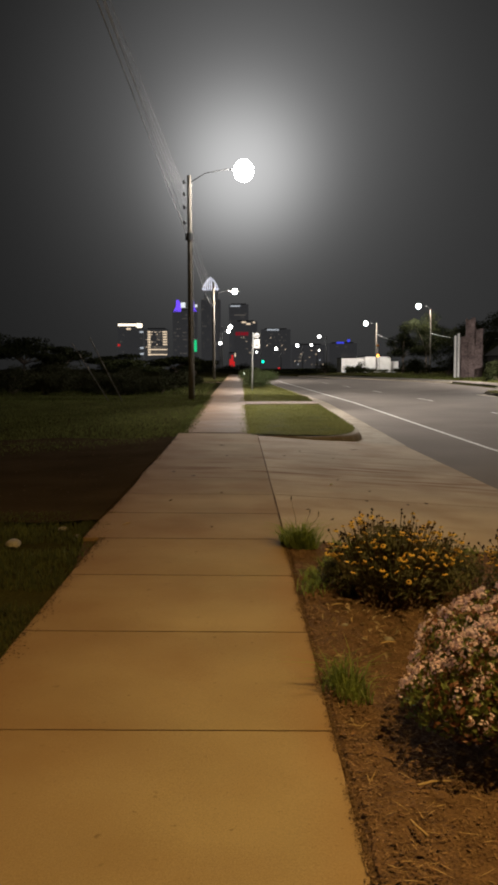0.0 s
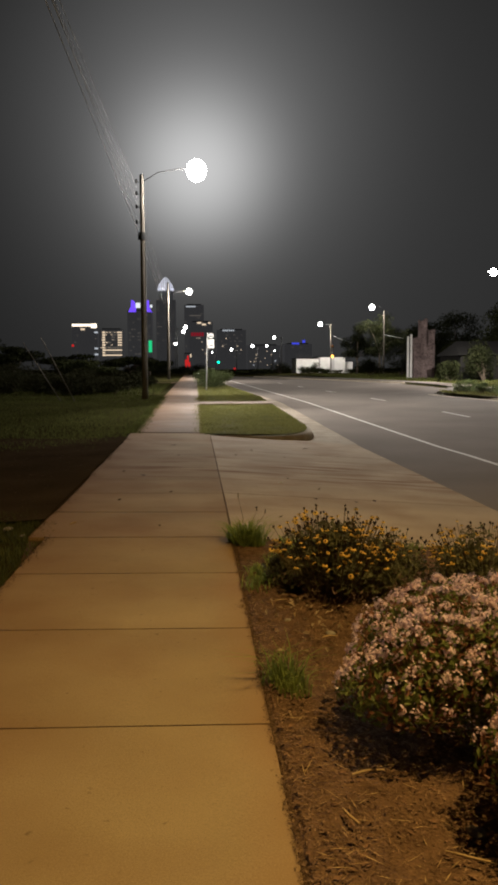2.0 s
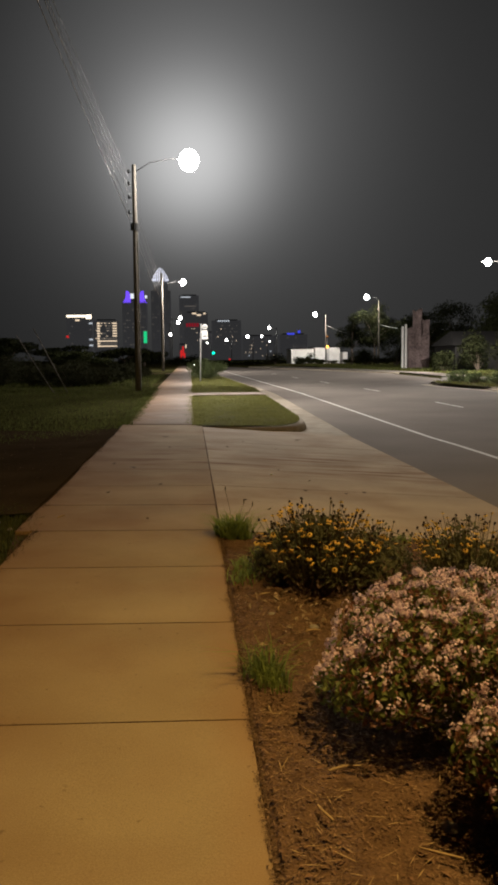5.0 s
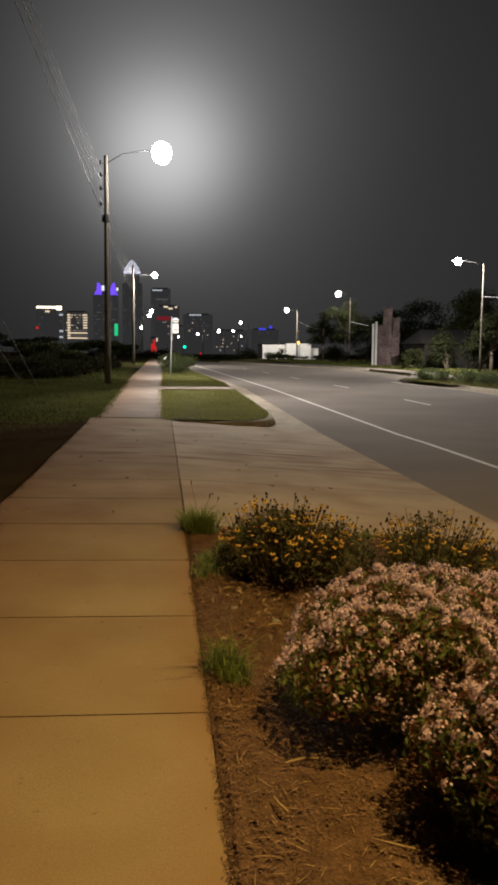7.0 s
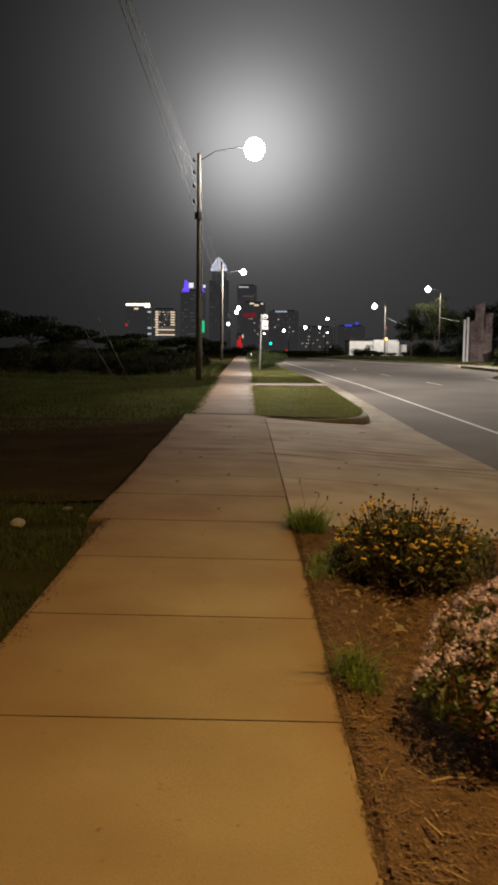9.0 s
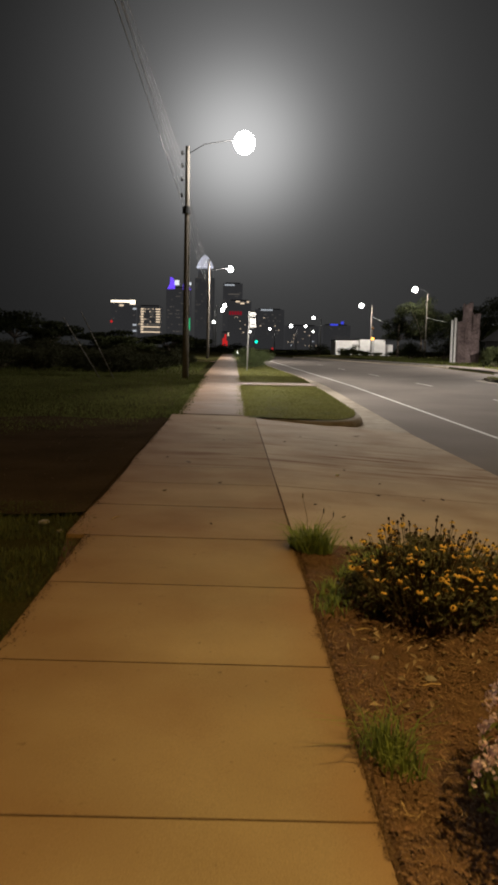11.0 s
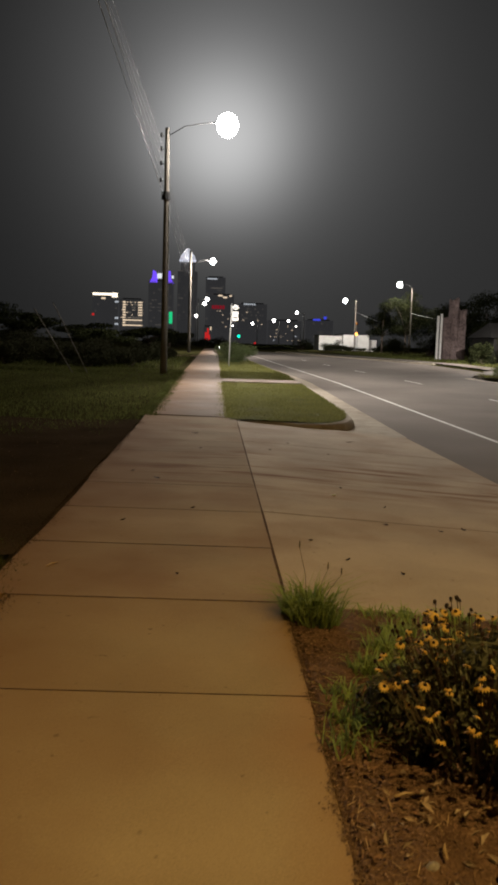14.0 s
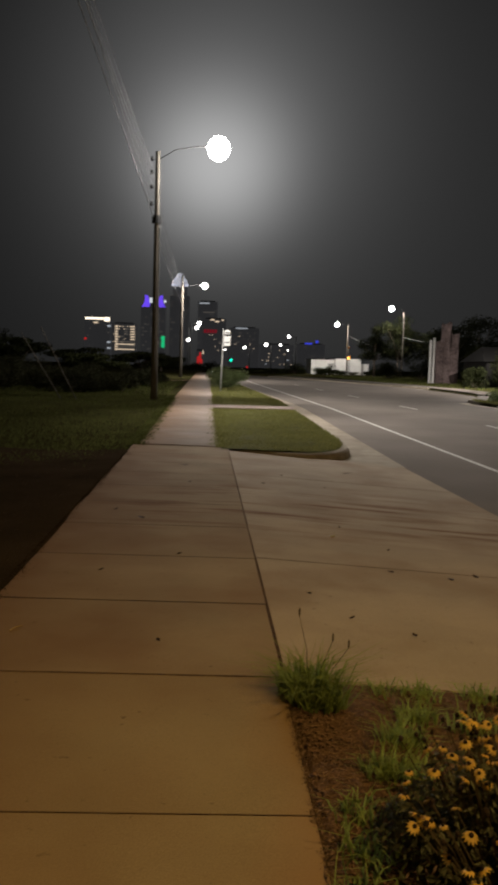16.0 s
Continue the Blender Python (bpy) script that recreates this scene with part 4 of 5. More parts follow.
bush("hedge", "low rounded dark green hedge by the bus stop", (1.25, 57.0, rise(57)), 2.7, 1.6, 1.35, 9000, 0.09, count=30, material=M_WEED)
SHRUBS = ((-4.6, 47, 2.4, 1.3), (-6.4, 45, 3.0, 1.5), (-8.6, 47, 3.4, 1.7), (-10.8, 46, 3.0, 1.8), (-13.2, 48, 4.0, 2.3), (-15.6, 46, 3.4, 2.3), (-17.8, 49, 3.8, 2.6),
          (-7.2, 53, 3.0, 2.0), (-11.6, 54, 4.2, 2.4), (-19.5, 54, 4.6, 3.2), (-4.2, 55, 2.2, 1.7), (-3.9, 62, 2.0, 1.3))
for x, y, w, h in SHRUBS:
    h *= 0.82
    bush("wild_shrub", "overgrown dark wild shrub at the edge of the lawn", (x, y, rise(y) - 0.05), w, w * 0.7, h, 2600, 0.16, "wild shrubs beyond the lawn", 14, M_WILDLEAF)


def tree(place, h, spread, label, n=5200, leaf=0.30, trunk=0.16):
    t = thing("tree", label, "tree", "street trees", place)
    bm = bmesh.new()
    fork = h * 0.32
    tube(bm, [(0, 0, -0.3), (0.05, 0, fork * 0.5), (0, 0.05, fork)], [trunk * 1.25, trunk, trunk * 0.8], 9)
    clumps = []
    for i in range(20):
        a, r, u = rng.uniform(0, 2 * np.pi), math.sqrt(rng.random()) * 0.85, rng.random()
        s = rng.uniform(0.16, 0.30)
        clumps.append((spread / 2 * r * math.cos(a), spread / 2 * r * math.sin(a), h * (0.36 + 0.56 * u * (1.15 - 0.5 * r)), s * spread, s * spread, s * h * 0.42))
    for x, y, z, *_ in clumps[:11]:
        tube(bm, [(0, 0, fork), (x * 0.45, y * 0.45, fork + (z - fork) * 0.6), (x, y, z)], [trunk * 0.6, trunk * 0.35, trunk * 0.12], 6)
    part("trunk", bm, M_BARK, t, "", True)
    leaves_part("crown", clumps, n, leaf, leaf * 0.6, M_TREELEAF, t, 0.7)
    return t


for x, y, h, w in ((31.5, 140, 10.4, 6.5), (28.0, 142, 8.2, 5.0), (36.5, 139, 9, 7), (33.5, 146, 9.0, 6), (36, 112, 9.0, 8), (30.5, 105, 7.5, 6), (39, 98, 9, 8), (34.5, 88, 8.5, 7),
                   (30.6, 74, 5.6, 4.6), (33, 72, 7.5, 6), (40, 78, 10, 8), (46, 66, 9, 8)):
    tree((x, y, rise(y) - 0.16), h, w, "dark leafy tree across the road", 4200)
for x, y, h, w in ((-24, 72, 5.2, 6), (-31, 80, 6.2, 7), (-18, 84, 3.4, 6), (-12, 92, 2.7, 6), (-38, 76, 6.5, 8), (-27, 104, 5.2, 9), (-8, 104, 2.6, 6), (-16, 110, 3.0, 8), (-6.5, 120, 2.6, 6), (-36, 112, 7, 9), (-46, 96, 7.5, 9)):
    tree((x, y, rise(y) - 0.05), h, w, "dim tree in the dark beyond the lawn", 3000, 0.36)
for x, y, w, h in ((19.5, 142, 4, 1.0), (15.5, 150, 5, 2.2), (22.3, 145, 3, 0.9), (12.5, 160, 5, 1.2), (28.9, 146, 3, 1.2), (4.5, 150, 6, 0.9), (-1.5, 140, 5, 1.5), (8.5, 170, 6, 0.55), (-6.5, 150, 7, 2.0), (1.5, 190, 5, 2.2)):
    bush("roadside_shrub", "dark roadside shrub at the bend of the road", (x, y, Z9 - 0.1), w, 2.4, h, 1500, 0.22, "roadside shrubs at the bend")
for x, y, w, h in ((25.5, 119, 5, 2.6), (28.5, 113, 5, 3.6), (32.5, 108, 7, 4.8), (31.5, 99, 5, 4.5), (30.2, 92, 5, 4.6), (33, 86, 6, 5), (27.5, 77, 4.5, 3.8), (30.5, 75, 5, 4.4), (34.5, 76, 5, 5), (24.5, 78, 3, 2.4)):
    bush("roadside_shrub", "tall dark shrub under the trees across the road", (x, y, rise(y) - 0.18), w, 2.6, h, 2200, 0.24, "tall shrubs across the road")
for i in range(26):
    s = i / 25
    y = 36 + 13 * (1 - s) + rng.uniform(-0.5, 0.5)
    x = lerp_table(ROAD_RIGHT, y) + 0.9 + rng.uniform(0, 1.6) + 3.4 * rng.random() * s
    bush("verge_plant", "low leafy green plant on the far verge", (x, y, rise(y) - 0.16), rng.uniform(0.9, 1.6), 1.0, rng.uniform(0.45, 0.95), 420, 0.10, "plants on the far verge", 6, M_VERGELEAF)
far_verge = strip("far_verge", lambda y: lerp_table(ROAD_RIGHT, y) + 0.2, lambda y: 24.0, spaced(-30, 49.5, 1.5), -0.115, M_SOIL)
tagged(far_verge, "overgrown earth verge across the road", "verge", kind="structure")
grass_patch("grass", 9000, 14.4, 24, 30, 49.5, 0.16, 0.03, lambda x, y: rise(y) - 0.12, lambda x, y: x > lerp_table(ROAD_RIGHT, y) + 0.25, M_GRASS, "rough grass on the far verge", 0.6)
grass_patch("grass", 9000, 17, 34, 58, 125, 0.2, 0.05, lambda x, y: rise(y) - 0.16, lambda x, y: x > lerp_table(ROAD_RIGHT, y) + 2.7, M_LAWN, "rough grass under the trees across the road", 0.6)

# soil and chips spilt over the edges of the walk, and gravel on the dirt track
n = 8000
cy = rng.uniform(-1, 7.9, n)
reach = np.array([0.035 + 0.045 * noise.noise(Vector((0, y * 2.1, 51))) + 0.03 * noise.noise(Vector((0, y * 7, 52))) for y in cy])
cx = 0.475 - np.abs(rng.normal(size=n)) * np.clip(reach, 0.004, 1) * 0.5
nrm = np.array([0, 0, 1.0]) + 0.5 * unit(n)
nrm /= np.linalg.norm(nrm, axis=1, keepdims=True)
tagged(new("spilt_soil", leaf_mesh("spilt_soil", np.stack([cx, cy, 0.015 * (0.46 - cx) + 0.004 + 0.004 * rng.random(n)], 1), nrm, 0.010, 0.006, M_CHIP, 0.2)), "brown soil and bark crumbs spilt over the edge of the walk", "soil", kind="stuff")
n = 7000
cy = rng.uniform(-1, 20, n)
wide_y = np.array([(-1.60 if 8 < y < 21.5 else -1.42) for y in cy])
reach = np.array([0.05 + 0.07 * noise.noise(Vector((0, y * 1.6, 61))) + 0.03 * noise.noise(Vector((0, y * 6, 62))) for y in cy])
cx = wide_y - 0.02 + np.abs(rng.normal(size=n)) * np.clip(reach, 0.004, 1) * 0.8
nrm = np.array([0, 0, 1.0]) + 0.5 * unit(n)
nrm /= np.linalg.norm(nrm, axis=1, keepdims=True)
tagged(new("spilt_soil", leaf_mesh("spilt_soil", np.stack([cx, cy, 0.015 * (0.46 - cx) + 0.004 + 0.004 * rng.random(n)], 1), nrm, 0.013, 0.008, M_DIRT, 0.2)), "dark soil crumbs along the grassy edge of the walk", "soil", kind="stuff")
n = 500
cx, cy = -1.6 - 7 * rng.random(n) ** 1.5, rng.uniform(9.2, 19.4, n)
nrm = np.array([0, 0, 1.0]) + 0.4 * unit(n)
nrm /= np.linalg.norm(nrm, axis=1, keepdims=True)
tagged(new("gravel", leaf_mesh("gravel", np.stack([cx, cy, 0.012 + 0.01 * rng.random(n)], 1), nrm, 0.022, 0.016, M_CHIP, 0.3)), "scattered gravel on the dirt track", "gravel", kind="stuff")

for x, z in ((-3.05, 0.35), (0.75, 0.65)):
    lamp = thing("bollard_light", "small white light on a low post beyond the walk", "bollard light", "low lights at the end of the walk", (x, 150, Z9))
    part("post", tube(bmesh.new(), [(0, 0, -0.6), (0, 0, z - 0.95 + 0.1)], 0.06, 8), M_DARKSTEEL, lamp, "", True)
    part("lens", ball(bmesh.new(), (0, 0, z - 0.75), 0.10, (1, 1, 0.9), 2), G_FARLAMP, lamp, "glowing white lens", True)

# ---- buildings across the road ----
ruin = thing("ruined_tower", "weathered brick tower stump with a broken top", "ruin", "", (26.4, 94.5, rise(94.5) - 0.16))
for k, (x0, x1, h) in enumerate(((-1.2, -0.45, 4.4), (-0.45, 0.35, 6.55), (0.35, 1.25, 5.35))):
    bm = bmesh.new()
    box(bm, (x0, -0.6, -0.3), (x1, 0.7, h), 0.05)
    bmesh.ops.subdivide_edges(bm, edges=bm.edges[:], cuts=5, use_grid_fill=True)
    for vv in bm.verts:
        j = noise.noise(vv.co * 1.7 + Vector((k * 9, 0, 0)))
        vv.co += Vector((j * 0.13 * (0.4 + vv.co.z / h), j * 0.12, (0.7 * j if vv.co.z > h - 0.3 else 0)))
    part("wall_stump", bm, M_RUIN, ruin)
for x in (-1.98, -1.62):
    bm = bmesh.new()
    box(bm, (-0.11, -0.11, -0.2), (0.11, 0.11, 4.75 if x < -1.9 else 5.0), 0.02)
    post = new("gate_post", put_bm("gate_post", bm, M_WHITE))
    post.location = (26.4 + x, 93.6, rise(94) - 0.16)
    tagged(post, "tall white painted post beside the brick stump", "post", "white posts")

hall = thing("white_building", "low flat-roofed white building lit by a street lamp", "building", "", (0, 166, Z9 - 0.1))
for x0, x1, d, h, lab in ((20.5, 25.1, 1.0, 2.80, "grey-white wing"), (25.2, 30.3, 0.0, 3.05, ""), (30.3, 32.0, 1.0, 2.15, "low side wing")):
    bm = bmesh.new()
    box(bm, (x0, d, -0.3), (x1, 9, h), 0.03)
    w = part("wall", bm, M_WHITE, hall, lab)
    bm = bmesh.new()
    box(bm, (x0 - 0.06, d - 0.06, h), (x1 + 0.06, 9.06, h + 0.14), 0.02)
    part("roof", bm, M_ROOF, hall)
bm = bmesh.new()
box(bm, (27.9, -0.06, 0.0), (28.0, -0.01, 3.0))
part("downpipe", bm, M_STEEL, hall)
for x, y, w, h in ((21.6, 163, 3.2, 1.5), (23.4, 162.5, 3.0, 2.2), (25.6, 162, 2.4, 1.0), (28.2, 163, 3.4, 0.7), (31.0, 163, 3.0, 0.8)):
    bush("roadside_shrub", "dark shrub in front of the white building", (x, y, Z9 - 0.1), w, 1.6, h, 900, 0.18, "roadside shrubs at the bend")

house = thing("house", "unlit dark house behind trees across the road", "house", "", (30.5, 84, rise(84) - 0.2))
bm = bmesh.new()
box(bm, (-4, -3, -0.3), (4, 4, 2.6), 0.03)
part("wall", bm, M_DARKWALL, house)
bm = bmesh.new()
vs = [bm.verts.new(p) for p in ((-4.4, -3.4, 2.5), (4.4, -3.4, 2.5), (4.4, 4.4, 2.5), (-4.4, 4.4, 2.5), (-3.4, 0.5, 4.0), (3.4, 0.5, 4.0))]
for f in ((0, 1, 5, 4), (2, 3, 4, 5), (0, 4, 3), (1, 2, 5), (3, 2, 1, 0)):
    bm.faces.new([vs[i] for i in f])
part("roof", bm, M_ROOF, house)
for x in (-2.6, 0.2, 2.2):
    bm = bmesh.new()
    box(bm, (x, -3.06, 0.9), (x + 0.9, -3.0, 2.3), 0.01)
    part("window", bm, M_BLACK, house, "dark window")


# ---- traffic signals ----
def traffic_signal(place, z, material, r, label, pole=True):
    sig = thing("traffic_signal", label, "traffic signal", "traffic signals", place)
    bm = bmesh.new()
    box(bm, (-0.2, -0.14, z - 0.55), (0.2, 0.14, z + 0.55), 0.03)
    part("housing", bm, M_BLACK, sig)
    bm = ball(bmesh.new(), (0, -0.15, z), r, (1, 0.4, 1), 2)
    part("lit_lens", bm, material, sig, "", True)
    if pole:
        part("post", tube(bmesh.new(), [(0, 0.05, -0.3), (0, 0.05, z)], 0.07, 8), M_STEEL, sig)


traffic_signal((9.2, 330, Z9), 3.3, G_GREEN, 0.55, "traffic signal showing green far down the road")
traffic_signal((15.6, 330, Z9), 0.75, G_RED, 0.42, "low signal showing red far down the road")
traffic_signal((29.7, 250, Z9), 3.1, G_GREEN, 0.28, "traffic signal showing green beside the white building")
beacon = thing("warning_beacon", "amber warning beacon with its lower lamp lit", "warning beacon", "", (26.05, 156.3, Z9 - 0.15))
part("post", tube(bmesh.new(), [(0, 0.1, -0.3), (0, 0.1, 5.5)], 0.07, 8), M_STEEL, beacon)
for z in (5.05, 3.15):
    bm = bmesh.new()
    box(bm, (-0.24, -0.14, z - 0.26), (0.24, 0.14, z + 0.26), 0.04)
    head = part("housing", bm, M_BLACK, beacon)
    part("lens", ball(bmesh.new(), (0, -0.15, z), 0.24, (1, 0.4, 1), 2), G_AMBER if z < 4 else M_AMBERGLASS, head, "glowing amber lens" if z < 4 else "unlit amber lens", True)


# ---- skyline ----
def tower(x0, x1, y, h, label, setback=0.0):
    t = thing("office_tower", label, "office tower", "city skyline", ((x0 + x1) / 2, y, 0))
    w, d = (x1 - x0) / 2, 14
    bm = bmesh.new()
    box(bm, (-w, 0, -1), (w, 2 * d, h * (1 - setback)))
    if setback:
        box(bm, (-w * 0.72, 3, h * (1 - setback) - 1), (w * 0.72, 2 * d - 3, h))
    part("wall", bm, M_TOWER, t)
    bm = bmesh.new()
    box(bm, (-w * 0.75, 2, h - 0.5), (w * 0.75, 2 * d - 2, h + 1.2))
    part("roof", bm, M_ROOF, t)
    return t


WIN = {}


def light_box(t, x, z, w, h, material, name="window", lift=0.0):
    key = (round(w, 1), round(h, 1), material.name)
    if key not in WIN:
        bm = bmesh.new()
        box(bm, (-w / 2, -0.35, -h / 2), (w / 2, 0.1, h / 2))
        WIN[key] = put_bm(name, bm, material)
    return part_of(name, WIN[key], t, Matrix.Translation((x, -0.1 - lift, z)))


def windows(t, w, z0, z1, rows, cols, material, chance, size=(1.6, 1.1)):
    for j in range(rows):
        for i in range(cols):
            if rng.random() < chance:
                wide = size[0] * rng.choice((0.5, 0.7, 1.0))
                light_box(t, -w + 2 * w * (i + 0.5 + rng.uniform(-0.25, 0.25)) / cols, z0 + (z1 - z0) * j / max(1, rows - 1), wide, size[1] * 0.7, material)


hotel = tower(-146, -116, 1000, 52, "dark tower with a glowing warm strip along its roof")
light_box(hotel, -3.5, 54, 22, 2.6, G_SIGNWARM, "roof_light")
light_box(hotel, 11.2, 53.2, 6.5, 5.0, G_SIGNWARM, "roof_light")
light_box(hotel, -2.0, 49.2, 5, 2.0, G_WARMWIN, "roof_light")
for z in (45.5, 26.5, 19.5):
    light_box(hotel, 13.6, z, 4.2, 2.0, G_COOLWIN)
light_box(hotel, -14, 30, 2.6, 2.6, G_RED, "warning_lamp")
windows(hotel, 14, 18, 46, 8, 7, G_DIMWIN, 0.12)
flats = tower(-114, -86, 1000, 49, "apartment tower with many warm lit floors")
for j in range(10):
    z = 18.5 + j * 3.0
    light_box(flats, -8.5, z, 3.2, 1.9, G_WARMWIN)
    if j < 4:
        light_box(flats, 2.5, z, 21, 1.3, G_DIMWIN if j % 2 else G_WARMWIN)
    else:
        light_box(flats, 10.5, z, 5.0, 1.5, G_WARMWIN)
        if rng.random() < 0.8:
            light_box(flats, rng.uniform(-3, 5), z, 4.5, 1.2, G_DIMWIN)
windows(flats, 12.5, 18.5, 45.5, 10, 8, G_WARMWIN, 0.22, (2.0, 1.2))
violet = tower(-81, -52, 1010, 72, "tower with a violet-lit split crown")
for x, s in ((-8.0, 1), (9.5, -1)):
    bm = bmesh.new()
    vs = [bm.verts.new((x + a * s, y, z)) for y in (0, 8) for a, z in ((-5.5, 70), (4.0, 70), (3.4, 78), (1.5, 83.5), (-1.5, 84.5), (-2.2, 76))]
    bm.faces.new(vs[:6])
    bm.faces.new(vs[6:][::-1])
    for k in range(6):
        bm.faces.new((vs[k], vs[6 + k], vs[6 + (k + 1) % 6], vs[(k + 1) % 6]))
    part("crown_wing", bm, G_PURPLE, violet, "violet lit crown wing")
light_box(violet, -1.5, 78, 5.5, 6, G_WHITE, "floodlight")
light_box(violet, 14.2, 77, 2.6, 3.4, G_WHITE, "floodlight")
light_box(violet, 12.5, 29, 4.0, 14, G_GREENSIGN, "green_sign")
windows(violet, 13, 20, 66, 12, 8, G_DIMWIN, 0.4, (2.2, 1.1))
crown = tower(-46, -23, 1000, 95, "tallest tower with a white-lit crown of fins", 0.12)
for k in range(8):
    x = -8.2 + 16.4 * k / 7
    top = 110.5 - 0.10 * x * x
    rows = ((94.5, 1.0, 0.62), (94.5 + 0.55 * (top - 94.5), 0.97, 0.58), (94.5 + 0.85 * (top - 94.5), 0.84, 0.45), (top, 0.62, 0.25))
    bm = bmesh.new()
    rings = [[bm.verts.new((x * k2 + a * half, y, z)) for a, y in ((-1, 0), (1, 0), (1, 3), (-1, 3))] for z, k2, half in rows]
    for a, b in zip(rings, rings[1:]):
        for q in range(4):
            bm.faces.new((a[q], a[(q + 1) % 4], b[(q + 1) % 4], b[q]))
    bm.faces.new(rings[0][::-1])
    bm.faces.new(rings[-1])
    part("crown_fin", bm, G_CROWN, crown, "white lit fin")
light_box(crown, -8, 96, 3.5, 2.2, G_CROWN, "crown_lamp")
light_box(crown, 8.2, 96, 3.5, 2.2, G_CROWN, "crown_lamp")
windows(crown, 10.5, 20, 88, 18, 7, G_DIMWIN, 0.26, (1.6, 1.2))
bank = tower(-13, 11, 1030, 80, "dark tower with two lit strips near its top")
light_box(bank, -4, 78, 12, 1.4, G_COOLWIN, "strip_light")
light_box(bank, 1.5, 67, 14, 1.0, G_DIMWIN, "strip_light")
windows(bank, 11, 20, 74, 12, 7, G_DIMWIN, 0.18)
redsign = tower(-7, 21, 990, 57, "office block with a red rooftop sign of unreadable letters")
for k in range(5):
    light_box(redsign, -10.5 + 3.1 * k, 42.5, 2.4, 4.2, G_REDDIM, "sign_letter")
for x, z, w in ((-2, 56, 5.0), (3.5, 54, 5.0), (10, 55.8, 2.6)):
    light_box(redsign, x, z, w, 1.8, G_WARMWIN, "strip_light")
windows(redsign, 13, 20, 38, 5, 8, G_WARMWIN, 0.26, (1.5, 1.1))
redwall = tower(-13.5, -5, 960, 19, "low block with a red-lit front")
for x, z, h in ((-1.5, 8, 9), (0.8, 11.5, 11), (2.2, 6.5, 6)):
    light_box(redwall, x, z, 2.0, h, G_RED, "red_panel")
light_box(redwall, 4.0, 17, 1.4, 4, G_WARMWIN)
east = tower(26, 61, 1000, 48, "broad office block with a lit strip on its roof edge")
for k in range(6):
    light_box(east, -9.5 + 2.4 * k, 47.4, 1.8, 1.8, G_COOLWIN, "strip_light")
windows(east, 16, 16, 42, 8, 12, G_DIMWIN, 0.28)
windows(east, 16, 10, 38, 7, 9, G_WARMWIN, 0.08)
low = tower(64, 105, 1020, 30, "low dark block with scattered lit windows")
windows(low, 19, 6, 27, 6, 14, G_WARMWIN, 0.20)
windows(low, 19, 6, 27, 5, 10, G_COOLWIN, 0.12, (2.4, 1.6))
blue = tower(108, 141, 1000, 31, "low block with a blue-lit roof edge")
light_box(blue, -3.5, 31.6, 9, 2.0, G_BLUE, "blue_strip")
light_box(blue, 6.5, 34, 3.2, 3.2, G_BLUE, "blue_strip")
windows(blue, 15, 6, 27, 5, 9, G_DIMWIN, 0.15)
mid = tower(12, 44, 1060, 36, "dim office block among the towers")
windows(mid, 15, 8, 33, 8, 12, G_DIMWIN, 0.35)

# ---- small things on the ground ----
def fallen_leaf(x, y, z, size, turn, narrow=0.5):
    bm = bmesh.new()
    vs = [bm.verts.new(p) for p in ((-size, 0, 0.004), (-size * 0.3, -size * narrow, 0.012), (size * 0.6, -size * narrow * 0.6, 0.008), (size, 0, 0.016), (size * 0.5, size * narrow * 0.7, 0.010), (-size * 0.4, size * narrow, 0.006))]
    mid_v = bm.verts.new((0, 0, 0.001))
    for k in range(6):
        bm.faces.new((mid_v, vs[k], vs[(k + 1) % 6]))
    ob = new("fallen_leaf", put_bm("fallen_leaf", bm, M_DEADLEAF))
    ob.matrix_basis = pose(x, y, z, rng.uniform(-5, 5), rng.uniform(-5, 5), turn)
    return tagged(ob, "dry dark brown leaf lying on the concrete", "leaf", "fallen leaves")


fallen_leaf(2.63, 18.7, fall(2.63), 0.13, 8, 0.22)
fallen_leaf(3.35, 22.0, -0.24, 0.12, 5, 0.3)
for x, y, s in ((-0.4, 18.2, 0.10), (-0.25, 16.0, 0.05), (-0.75, 12.9, 0.06), (-0.25, 11.1, 0.03), (1.6, 13.0, 0.03), (1.95, 11.9, 0.03), (1.75, 10.9, 0.04), (2.3, 10.8, 0.04),
                (-1.1, 13.4, 0.04), (-0.9, 10.4, 0.03), (1.1, 9.3, 0.03), (1.5, 9.0, 0.03), (2.6, 11.0, 0.05), (0.9, 16.3, 0.04), (1.3, 17.5, 0.04), (0.85, 9.9, 0.03), (-0.3, 8.6, 0.02), (1.9, 16.4, 0.03)):
    fallen_leaf(x, y, (fall(x) if x > 0.46 else walk_z(x, y)) + 0.002, s, rng.uniform(0, 180))
bm = ball(bmesh.new(), (0, 0, 0.012), 0.026, (1.4, 0.7, 0.4), 2)
for vv in bm.verts:
    vv.co += 0.008 * Vector(noise.noise_vector(vv.co * 45))
ob = new("paper_scrap", put_bm("paper_scrap", bm, M_PAPER))
ob.location = (1.42, 12.4, fall(1.42))
tagged(ob, "small crumpled white paper scrap on the driveway", "litter")
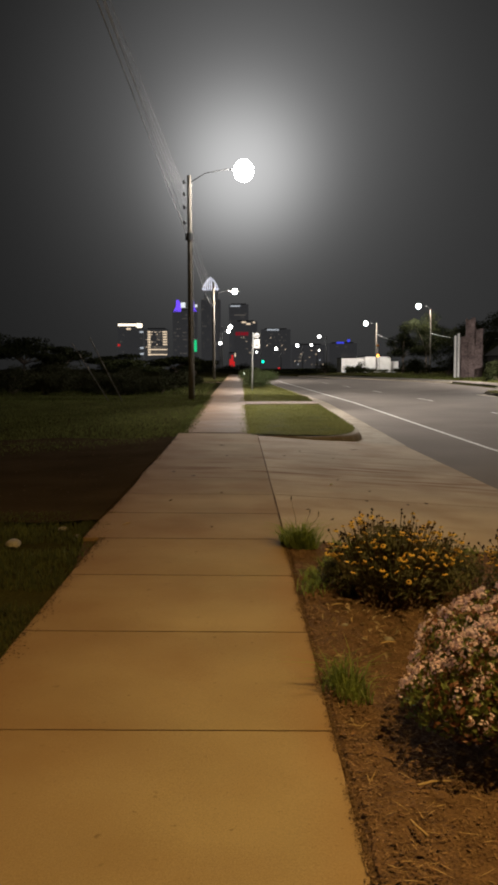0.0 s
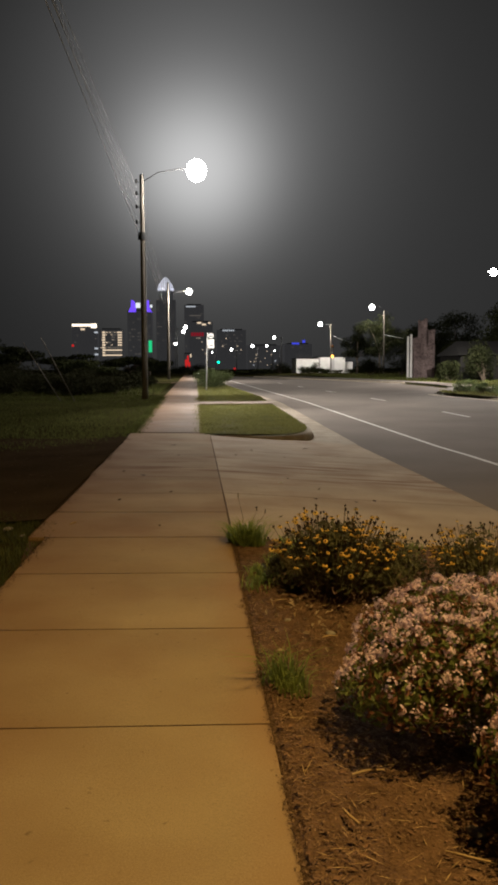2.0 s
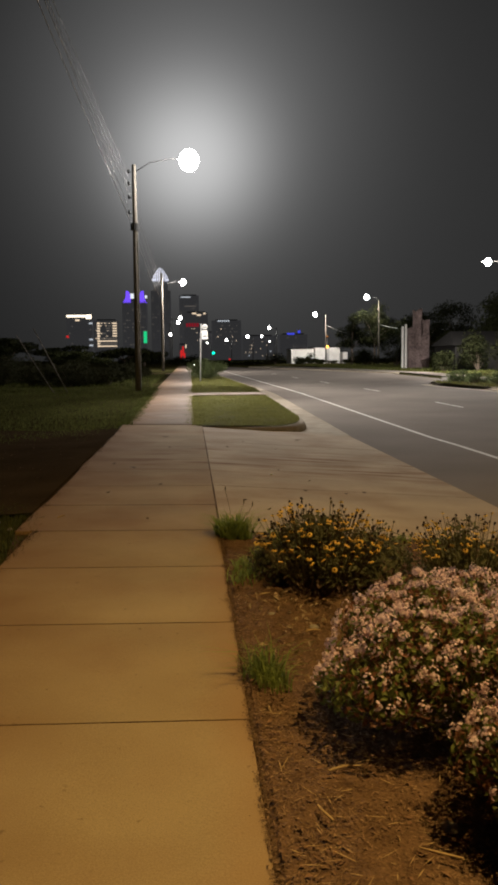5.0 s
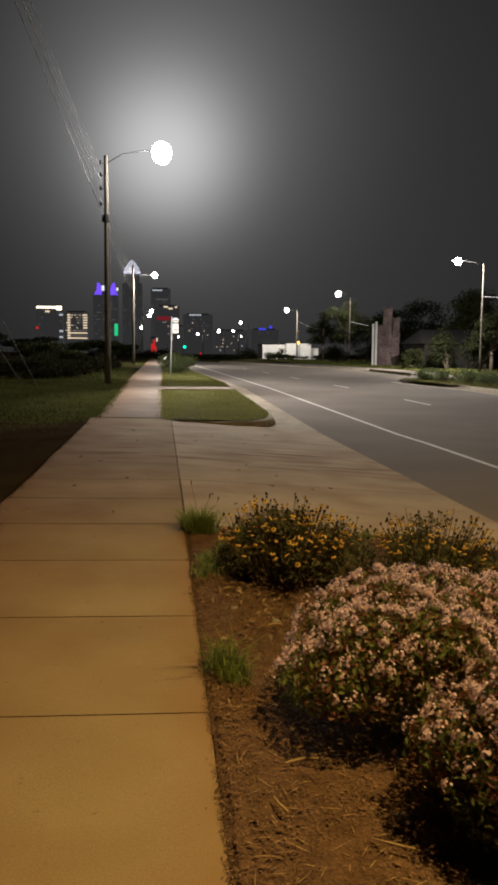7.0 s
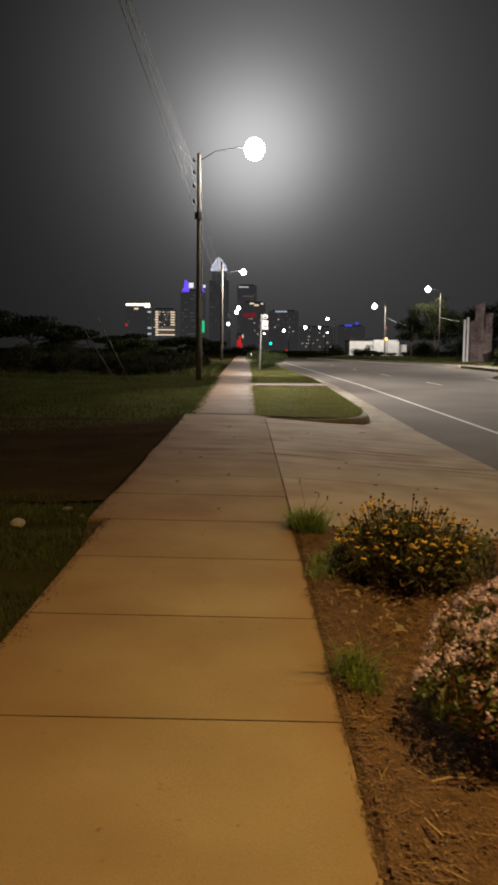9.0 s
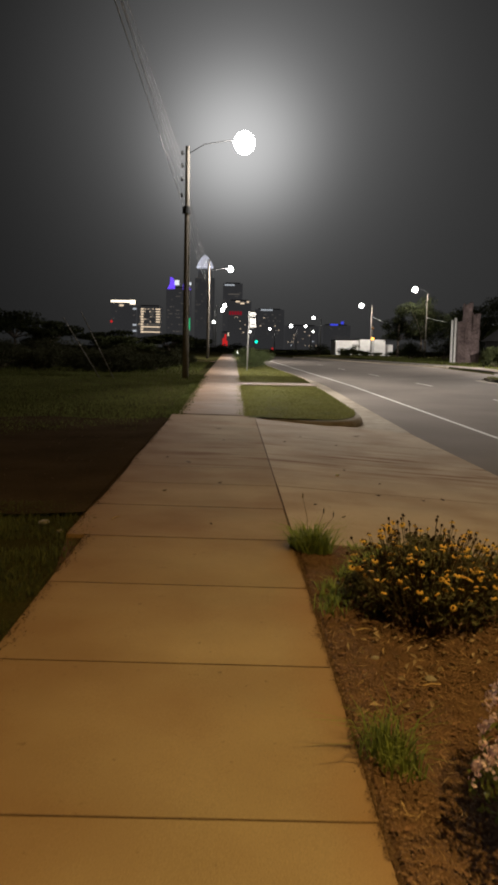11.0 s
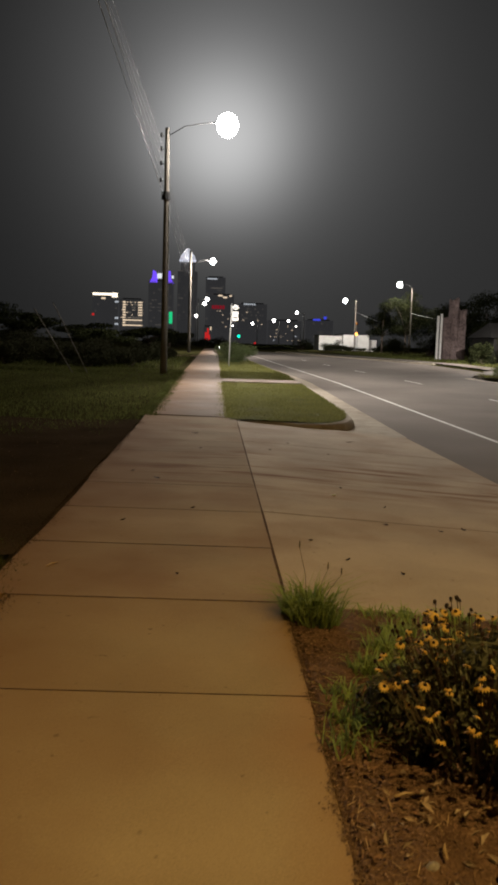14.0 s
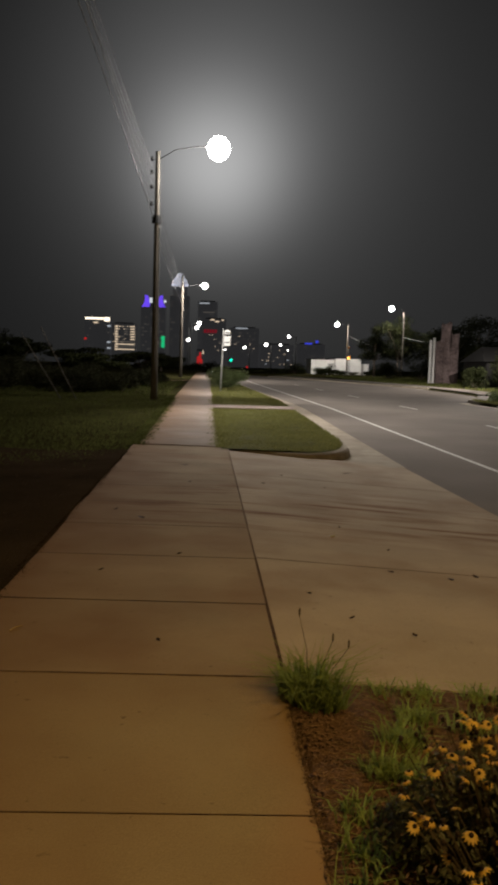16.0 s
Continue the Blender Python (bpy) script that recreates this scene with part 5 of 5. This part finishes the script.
for x, y, s, sq in ((-2.28, 7.9, 0.10, (1.4, 0.8, 0.45)), (-1.95, 8.7, 0.05, (1.3, 1, 0.5)), (-1.72, 8.35, 0.035, (1.2, 1, 0.5)), (0.98, 4.9, 0.03, (1.3, 1, 0.5)), (1.15, 2.55, 0.035, (1.2, 0.9, 0.5)), (0.72, 5.15, 0.025, (1.2, 0.9, 0.5))):
    bm = ball(bmesh.new(), (0, 0, s * sq[2] * 0.6), s, sq, 2)
    for vv in bm.verts:
        vv.co += s * 0.16 * Vector(noise.noise_vector(vv.co * (1.6 / s) + Vector((x, y, 0))))
    ob = new("stone", put_bm("stone", bm, M_STONE))
    ob.matrix_basis = pose(x, y, fall(x) + (-0.03 if x < -1.5 else 0.01), 0, 0, rng.uniform(0, 180))
    tagged(ob, "pale rough stone lying on the soil", "stone", "loose stones")
for x, y, ln, turn in ((-1.95, 9.75, 0.16, 5), (-1.85, 9.3, 0.07, 40), (-1.25, 8.75, 0.13, 60), (0.82, 2.95, 0.15, 12), (1.05, 2.35, 0.16, 150), (0.78, 5.2, 0.09, 80), (0.95, 4.75, 0.10, 10), (1.2, 4.6, 0.09, 20), (0.68, 2.6, 0.12, 110), (0.72, 5.55, 0.1, 15)):
    z = walk_z(x) + 0.008 if x > -1.5 and x < 0.4 else (fall(x) + 0.045 if x > 0 else 0.012)
    bm = tube(bmesh.new(), [(-ln / 2, 0, 0), (0, ln * 0.06, 0.004), (ln / 2, 0, 0)], [0.005, 0.006, 0.003], 5)
    ob = new("twig", put_bm("twig", bm, M_STRAW))
    ob.matrix_basis = pose(x, y, z, 0, 0, turn)
    tagged(ob, "pale dry twig lying on the ground", "twig", "dry twigs")


# ---- slabs of the walk and the driveway ----
def slab_mesh(name, x0, x1, ly, thick, material, z_of=None, gap=0.005, chamfer=0.0015):
    """A slab with chamfered upper edges; y from 0 to ly."""
    z_of = z_of or (lambda x: 0.0)
    c = chamfer
    a, b = x0 + gap, x1 - gap
    low = [(a, gap), (b, gap), (b, ly - gap), (a, ly - gap)]
    up = [(a + c, gap + c), (b - c, gap + c), (b - c, ly - gap - c), (a + c, ly - gap - c)]
    verts = [(x, y, z_of(x) - thick) for x, y in low] + [(x, y, z_of(x) - c) for x, y in low] + [(x, y, z_of(x)) for x, y in up]
    faces = [(8, 9, 10, 11)] + [(i, (i + 1) % 4, 4 + (i + 1) % 4, 4 + i) for i in range(4)] + [(4 + i, 4 + (i + 1) % 4, 8 + (i + 1) % 4, 8 + i) for i in range(4)]
    return raw_mesh(name, verts, faces, material)


walkway = thing("pavement", "worn concrete walk of broad slabs with dark joints", "pavement", kind="structure")
strip("joint_bed", lambda y: -1.60 if 8 < y < 21.5 else -1.42, lambda y: 0.46 if y < 21.5 else 0.25, spaced(-7, WALK_END, 1.5), -0.008, M_JOINT, 0, walkway)
LIP = 0.014  # the walk beyond the crossing has settled less
TILT = 0.86  # degrees by which the walk falls towards the road
near = slab_mesh("slab", -1.43, 0.46, 1.5, 0.10, M_WALK)
drive = slab_mesh("slab", -1.61, 0.475, 1.5, 0.10, M_CROSSING)
wide = slab_mesh("slab", -1.61, 0.475, 1.5, 0.10, M_CROSSING, None, 0.013)
beyond = slab_mesh("slab", -1.46, 0.26, 1.5, 0.14, M_FARWALK)
y = -7.0
while y < WALK_END:
    mesh = near if y < 7.9 else wide if y < 9 else drive if y < 21.4 else beyond
    slope = math.degrees(math.atan2(rise(y + 1.5) - rise(y), 1.5))
    part_of("slab", mesh, walkway, pose(0, y, walk_z(0, y) + (LIP if y > 21.4 else 0), slope, TILT, 0))
    y += 1.5
driveway = thing("driveway", "stained concrete driveway sloping to the road", "driveway", kind="structure")
under = new("joint_bed", raw_mesh("joint_bed", [(0.46, 8.0, -0.008), (4.2, 8.0, fall(4.2) - 0.008), (4.2, 21.1, fall(4.2) - 0.008), (0.46, 21.1, -0.008)], [(0, 1, 2, 3)], M_JOINT))
under.parent = driveway
for y0, y1 in ((7.99, 11.05), (11.05, 14.2), (14.2, 17.3), (17.3, 21.10)):
    part_of("slab", slab_mesh("slab", 0.475, 4.27, y1 - y0, 0.1, M_APRON, fall, 0.005), driveway, pose(0, y0, 0.0))
cross = strip("side_path", lambda y: -16.0, lambda y: -1.47, [70.5, 72.5], -0.01, M_WALK, 0.01)
tagged(cross, "pale concrete path joining the walk", "path", kind="structure")

# dark felt strips in the wider joints
M_FELT = mat("joint_felt", (0.13, 0.078, 0.045), (0.05, 0.031, 0.019), 1.0, 12, 70, 0.5, spec=0.03)


def felt(a, b, w, owner):
    d = (Vector(b) - Vector(a)).normalized()
    out = Vector((-d.y, d.x, 0)) * w / 2
    n, vs = 24, []
    for k in range(n + 1):
        q = Vector(a).lerp(Vector(b), k / n)
        j = 1 + 0.5 * noise.noise(q * 3.1)
        vs += [q - out * j + Vector((0, 0, 0.0015)), q + out * j + Vector((0, 0, 0.0015))]
    fs = [(2 * k, 2 * k + 1, 2 * k + 3, 2 * k + 2) for k in range(n)]
    ob = new("joint_strip", raw_mesh("joint_strip", vs, fs, M_FELT))
    ob.parent = owner


for k in range(-5, 60):
    y = 8.0 + 1.5 * k
    if k not in (0, 9):
        x0, x1 = (-1.42, 0.45) if y < 8 else (-1.60, 0.465) if y < 21.6 else (-1.45, 0.25)
        lip = LIP if y > 21.6 else 0
        felt((x0, y, walk_z(x0, y) + lip), (x1, y, walk_z(x1, y) + lip), 0.0075, walkway)
felt((-1.42, 8.0, walk_z(-1.42)), (0.45, 8.0, walk_z(0.45)), 0.018, walkway)
felt((-1.60, 21.47, walk_z(-1.6, 21.47)), (0.46, 21.47, walk_z(0.46, 21.47)), 0.06, walkway)
felt((0.475, 8.0, 0), (0.475, 21.2, 0), 0.018, driveway)
felt((0.48, 11.05, fall(0.48)), (4.25, 11.05, fall(4.25)), 0.020, driveway)
felt((0.48, 17.3, fall(0.48)), (4.25, 17.3, fall(4.25)), 0.030, driveway)
